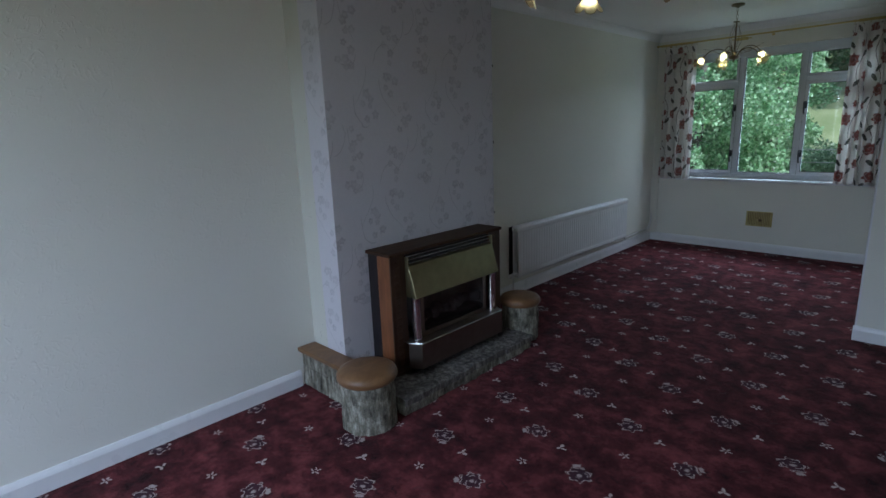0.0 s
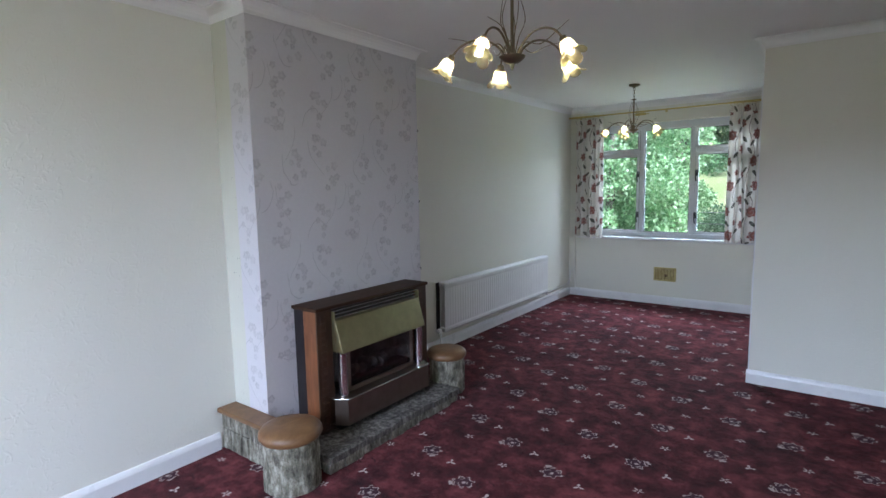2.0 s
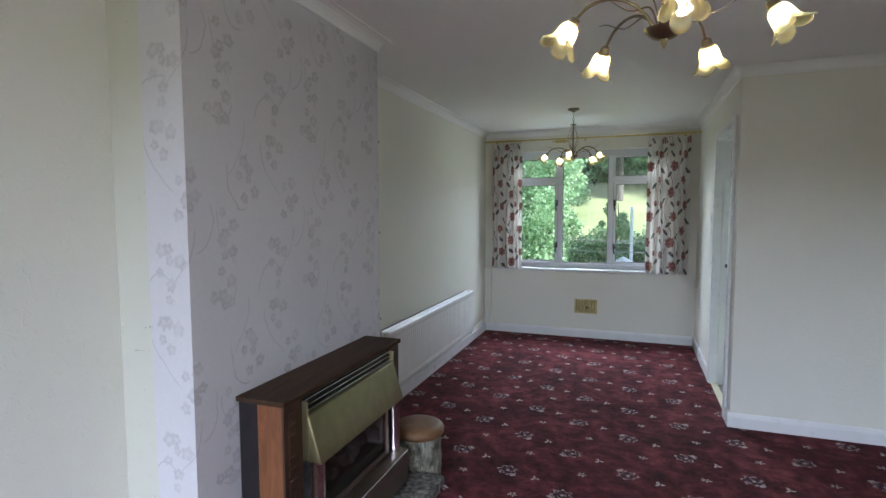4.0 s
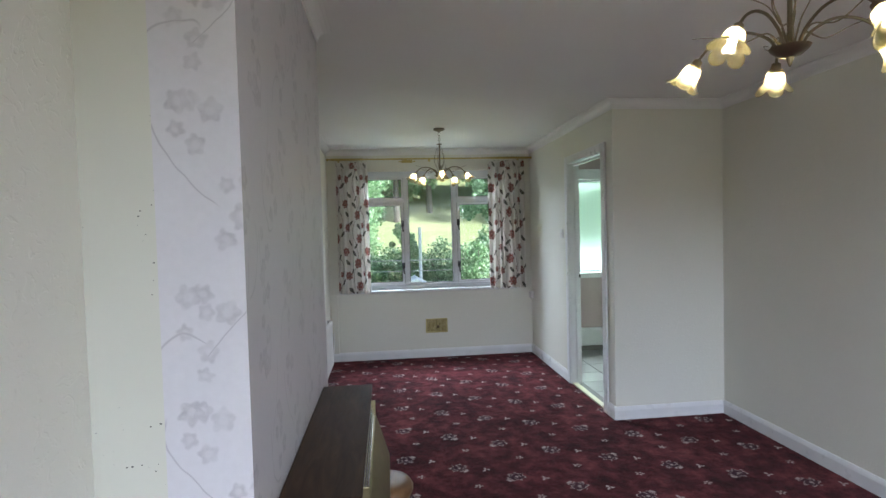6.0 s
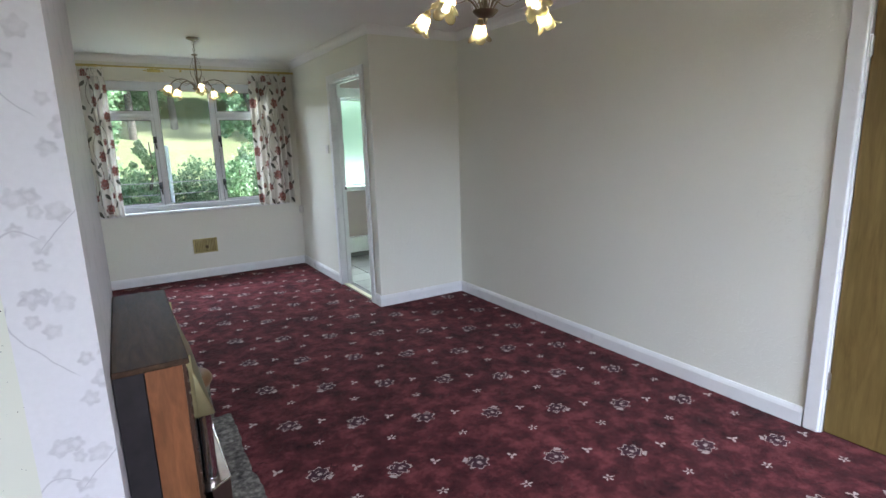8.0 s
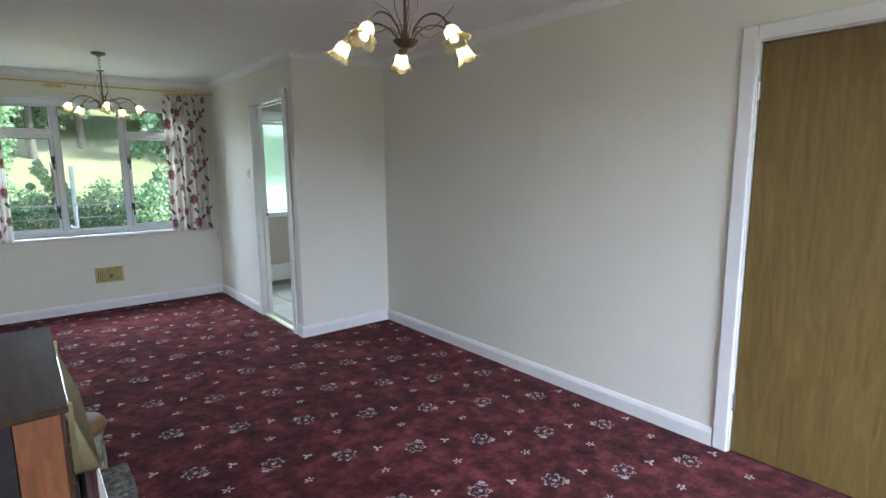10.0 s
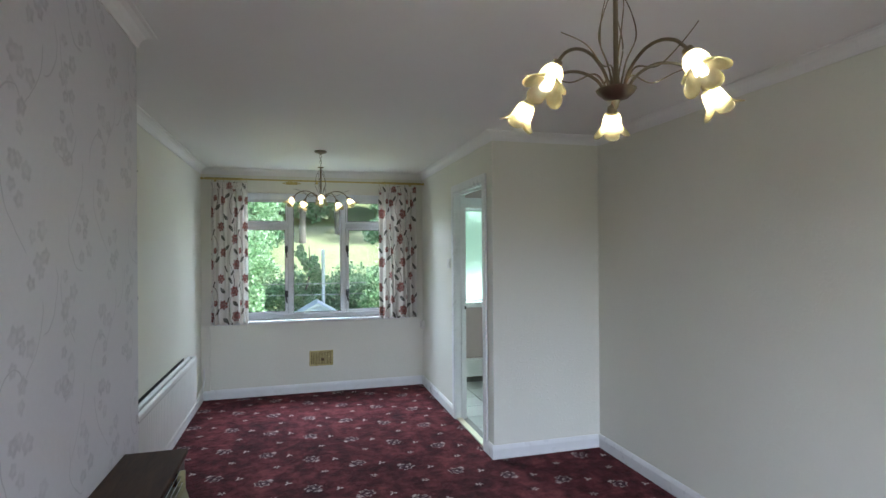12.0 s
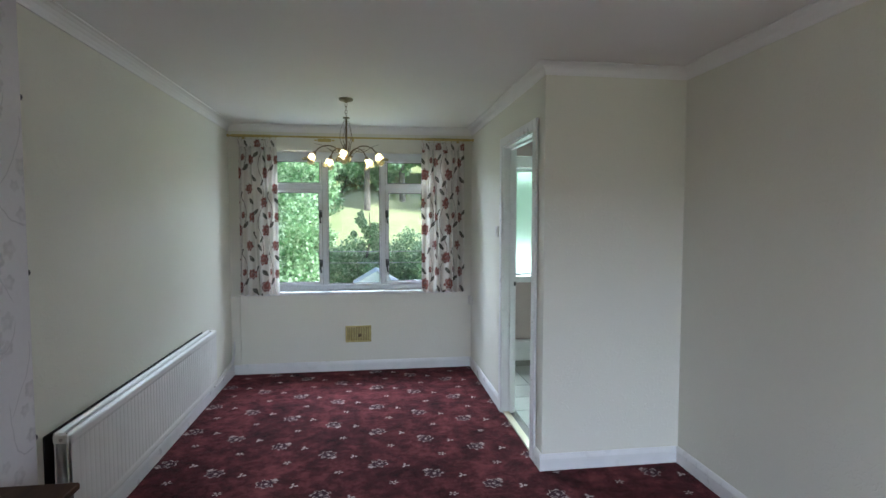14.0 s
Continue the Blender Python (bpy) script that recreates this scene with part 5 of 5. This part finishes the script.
def tree(x, y, h, spread, leaf_mat, n, per, size, seed, label, low=0.25, trunk_r=0.13):
    rng = random.Random(seed)
    g = ground_height(x, y)
    t = thing("tree", (x, y, g), label, "tree")
    bm = tube(bmesh.new(), arc([(x, y, g - 0.1), (x + rng.uniform(-0.1, 0.1), y, g + h * 0.3), (x + rng.uniform(-0.25, 0.25), y + 0.1, g + h * 0.6), (x + rng.uniform(-0.3, 0.3), y, g + h * 0.9)], 5), trunk_r, 10, 0.2)
    part("trunk", bm, M_BARK, t, smooth=True)
    for i in range(6):
        a, z = rng.uniform(0, math.tau), g + h * rng.uniform(0.3, 0.7)
        L = spread * rng.uniform(0.5, 0.85)
        part("limb", tube(bmesh.new(), arc([(x, y, z), (x + math.cos(a) * L * 0.5, y + math.sin(a) * L * 0.5, z + 0.25 * L), (x + math.cos(a) * L, y + math.sin(a) * L, z + 0.6 * L)], 5), trunk_r * 0.4, 6, 0.25), M_BARK, t, smooth=True)
    zc = g + h * (low + (1 - low) / 2)
    leaf_cloud("crown", leaf_mat, t, clumps(rng, n, x, y, zc, spread, spread, h * (1 - low) / 2, spread * 0.24), per, size, seed)
    return t


tree(-3.9, 11.0, 6.5, 1.7, M_LEAF, 120, 380, 0.070, 11, "bushy bright green tree close to the house", 0.0)
tree(-5.9, 11.6, 7.5, 2.0, M_LEAF, 120, 340, 0.080, 12, "tall leafy green garden tree", 0.0)
tree(-3.0, 13.2, 7.0, 1.15, M_LEAF, 80, 340, 0.070, 13, "leafy green garden tree beside the hedge", 0.0)
tree(-8.6, 14.5, 9.0, 2.6, M_LEAF, 80, 220, 0.14, 14, "tall leafy green garden tree", 0.0)
tree(0.75, 13.0, 7.5, 0.85, M_LEAFD, 60, 260, 0.09, 15, "slender ivy-clad garden tree", 0.0)
tree(2.4, 14.0, 8.0, 1.5, M_LEAFD, 80, 240, 0.12, 16, "dark green garden tree", 0.0)
tree(4.9, 13.5, 8.5, 2.0, M_LEAF, 70, 240, 0.12, 17, "leafy green garden tree", 0.0)
for i in range(13):
    tree(-15 + i * 2.6 + 0.7 * math.sin(i * 3.0), 25 + 1.2 * math.sin(i * 2.1), 9.5, 2.3, M_LEAFD if i % 3 else M_LEAF, 60, 160, 0.20, 30 + i, "dark tree on the bank behind the meadow", 0.16, 0.16)
for i in range(8):
    tree(-21 + i * 6.0, 33, 13, 4.2, M_LEAFD, 60, 170, 0.34, 60 + i, "tall dark tree far up the bank", 0.0, 0.25)


def bush(name, x, y, rx, ry, h, mat_, n, per, size, seed, label, cat):
    rng = random.Random(seed)
    g = ground_height(x, y)
    b = thing(name, (x, y, g), label, cat)
    for i in range(4):
        a = rng.uniform(0, math.tau)
        part("stem", tube(bmesh.new(), arc([(x, y, g - 0.05), (x + math.cos(a) * rx * 0.3, y + math.sin(a) * ry * 0.3, g + h * 0.4), (x + math.cos(a) * rx * 0.5, y + math.sin(a) * ry * 0.5, g + h * 0.8)], 4), 0.03, 6, 0.3), M_BARK, b)
    leaf_cloud("foliage", mat_, b, clumps(rng, n, x, y, g + h * 0.5, rx, ry, h * 0.5, min(rx, ry, h) * 0.5), per, size, seed)


for i in range(8):
    bush("hedge", -6.5 + i * 1.6, 16.9 + 0.3 * math.sin(i * 2.0), 1.1, 0.6, 1.75 + 0.15 * math.sin(i * 1.7), M_LEAF if i % 2 else M_LEAFD, 70, 110, 0.075, 50 + i, "clipped dark green garden hedge", "hedge")
for i in range(12):
    bush("shrub", -15 + i * 3.0 + math.sin(i * 2.3), 27.0 + math.sin(i * 1.3), 2.4, 1.2, 4.2, M_LEAFD, 40, 130, 0.2, 90 + i, "dense green shrub under the trees on the bank", "shrub")
bush("shrub", 1.1, 12.2, 0.5, 0.45, 1.35, M_LEAFY, 14, 220, 0.06, 70, "shrub with bright yellow flowers", "shrub")
bush("shrub", 0.35, 12.4, 0.6, 0.5, 2.3, M_LEAF, 20, 200, 0.08, 71, "pale green garden shrub", "shrub")
bush("shrub", -3.3, 11.5, 0.9, 0.7, 2.4, M_LEAF, 30, 220, 0.09, 72, "pale green garden shrub", "shrub")
single("washing_line_post", tube(bmesh.new(), [(-1.02, 15.9, ground_height(-1.02, 15.9) - 0.1), (-1.02, 15.9, 1.58)], 0.05, 10), M_SHED, "white garden washing line post", "post", smooth=True)
gz = -0.75
gh = thing("garden_shed", (-1.23, 15.0, gz), "small white garden shed with a pitched roof", "shed")
part("wall", box(bmesh.new(), -1.80, -0.66, 14.6, 15.7, gz - 0.1, -0.24, 0.01), M_SHED, gh)
rb = bmesh.new()
v6 = [rb.verts.new(c) for c in ((-1.88, 14.5, -0.24), (-0.58, 14.5, -0.24), (-1.23, 14.5, 0.14), (-1.88, 15.75, -0.24), (-0.58, 15.75, -0.24), (-1.23, 15.75, 0.14))]
for f in ((0, 1, 2), (3, 5, 4), (0, 2, 5, 3), (1, 4, 5, 2), (0, 3, 4, 1)):
    rb.faces.new([v6[k] for k in f])
part("roof", rb, M_SHED, gh, "white pitched roof")
tree(-1.5, 16.2, 2.75, 0.42, M_LEAF, 40, 240, 0.065, 21, "slim columnar green conifer in front of the hedge", 0.0, 0.06)
for wz in (0.30, 0.62):
    single("garden_wire", tube(bmesh.new(), [(-7, 15.6, wz), (-1, 15.6, wz - 0.03), (6, 15.6, wz)], 0.012, 6), M_STEEL, "thin grey fence wire across the garden", "wire")
# added white slab, not a known wall: brightens the frosted pane's lower part
single("garden_wall", box(bmesh.new(), -0.3, 3.2, 7.6, 7.8, -0.85, 1.12, 0.01), M_SHED, "white slab added outside to whiten the kitchen pane's lower part", "wall", "structure")

# ---- kitchen floor tiles, last ----
tile_me = None
for i in range(7):
    for j in range(7):
        x, y = kx0 + 0.02 + i * 0.305, BACK - 0.08 - 0.305 * j
        if y - 0.30 < ky0:
            continue
        if tile_me is None:
            tb = box(bmesh.new(), 0, 0.30, -0.30, 0, -0.006, 0.0, 0.002, 1)
            tile = mesh_ob("tile", tb, M_TILE)
            tile_me = tile.data
        else:
            tile = new("tile", tile_me)
        tile.parent = kitchen_floor
        tile.location = (x, y, 0.0)
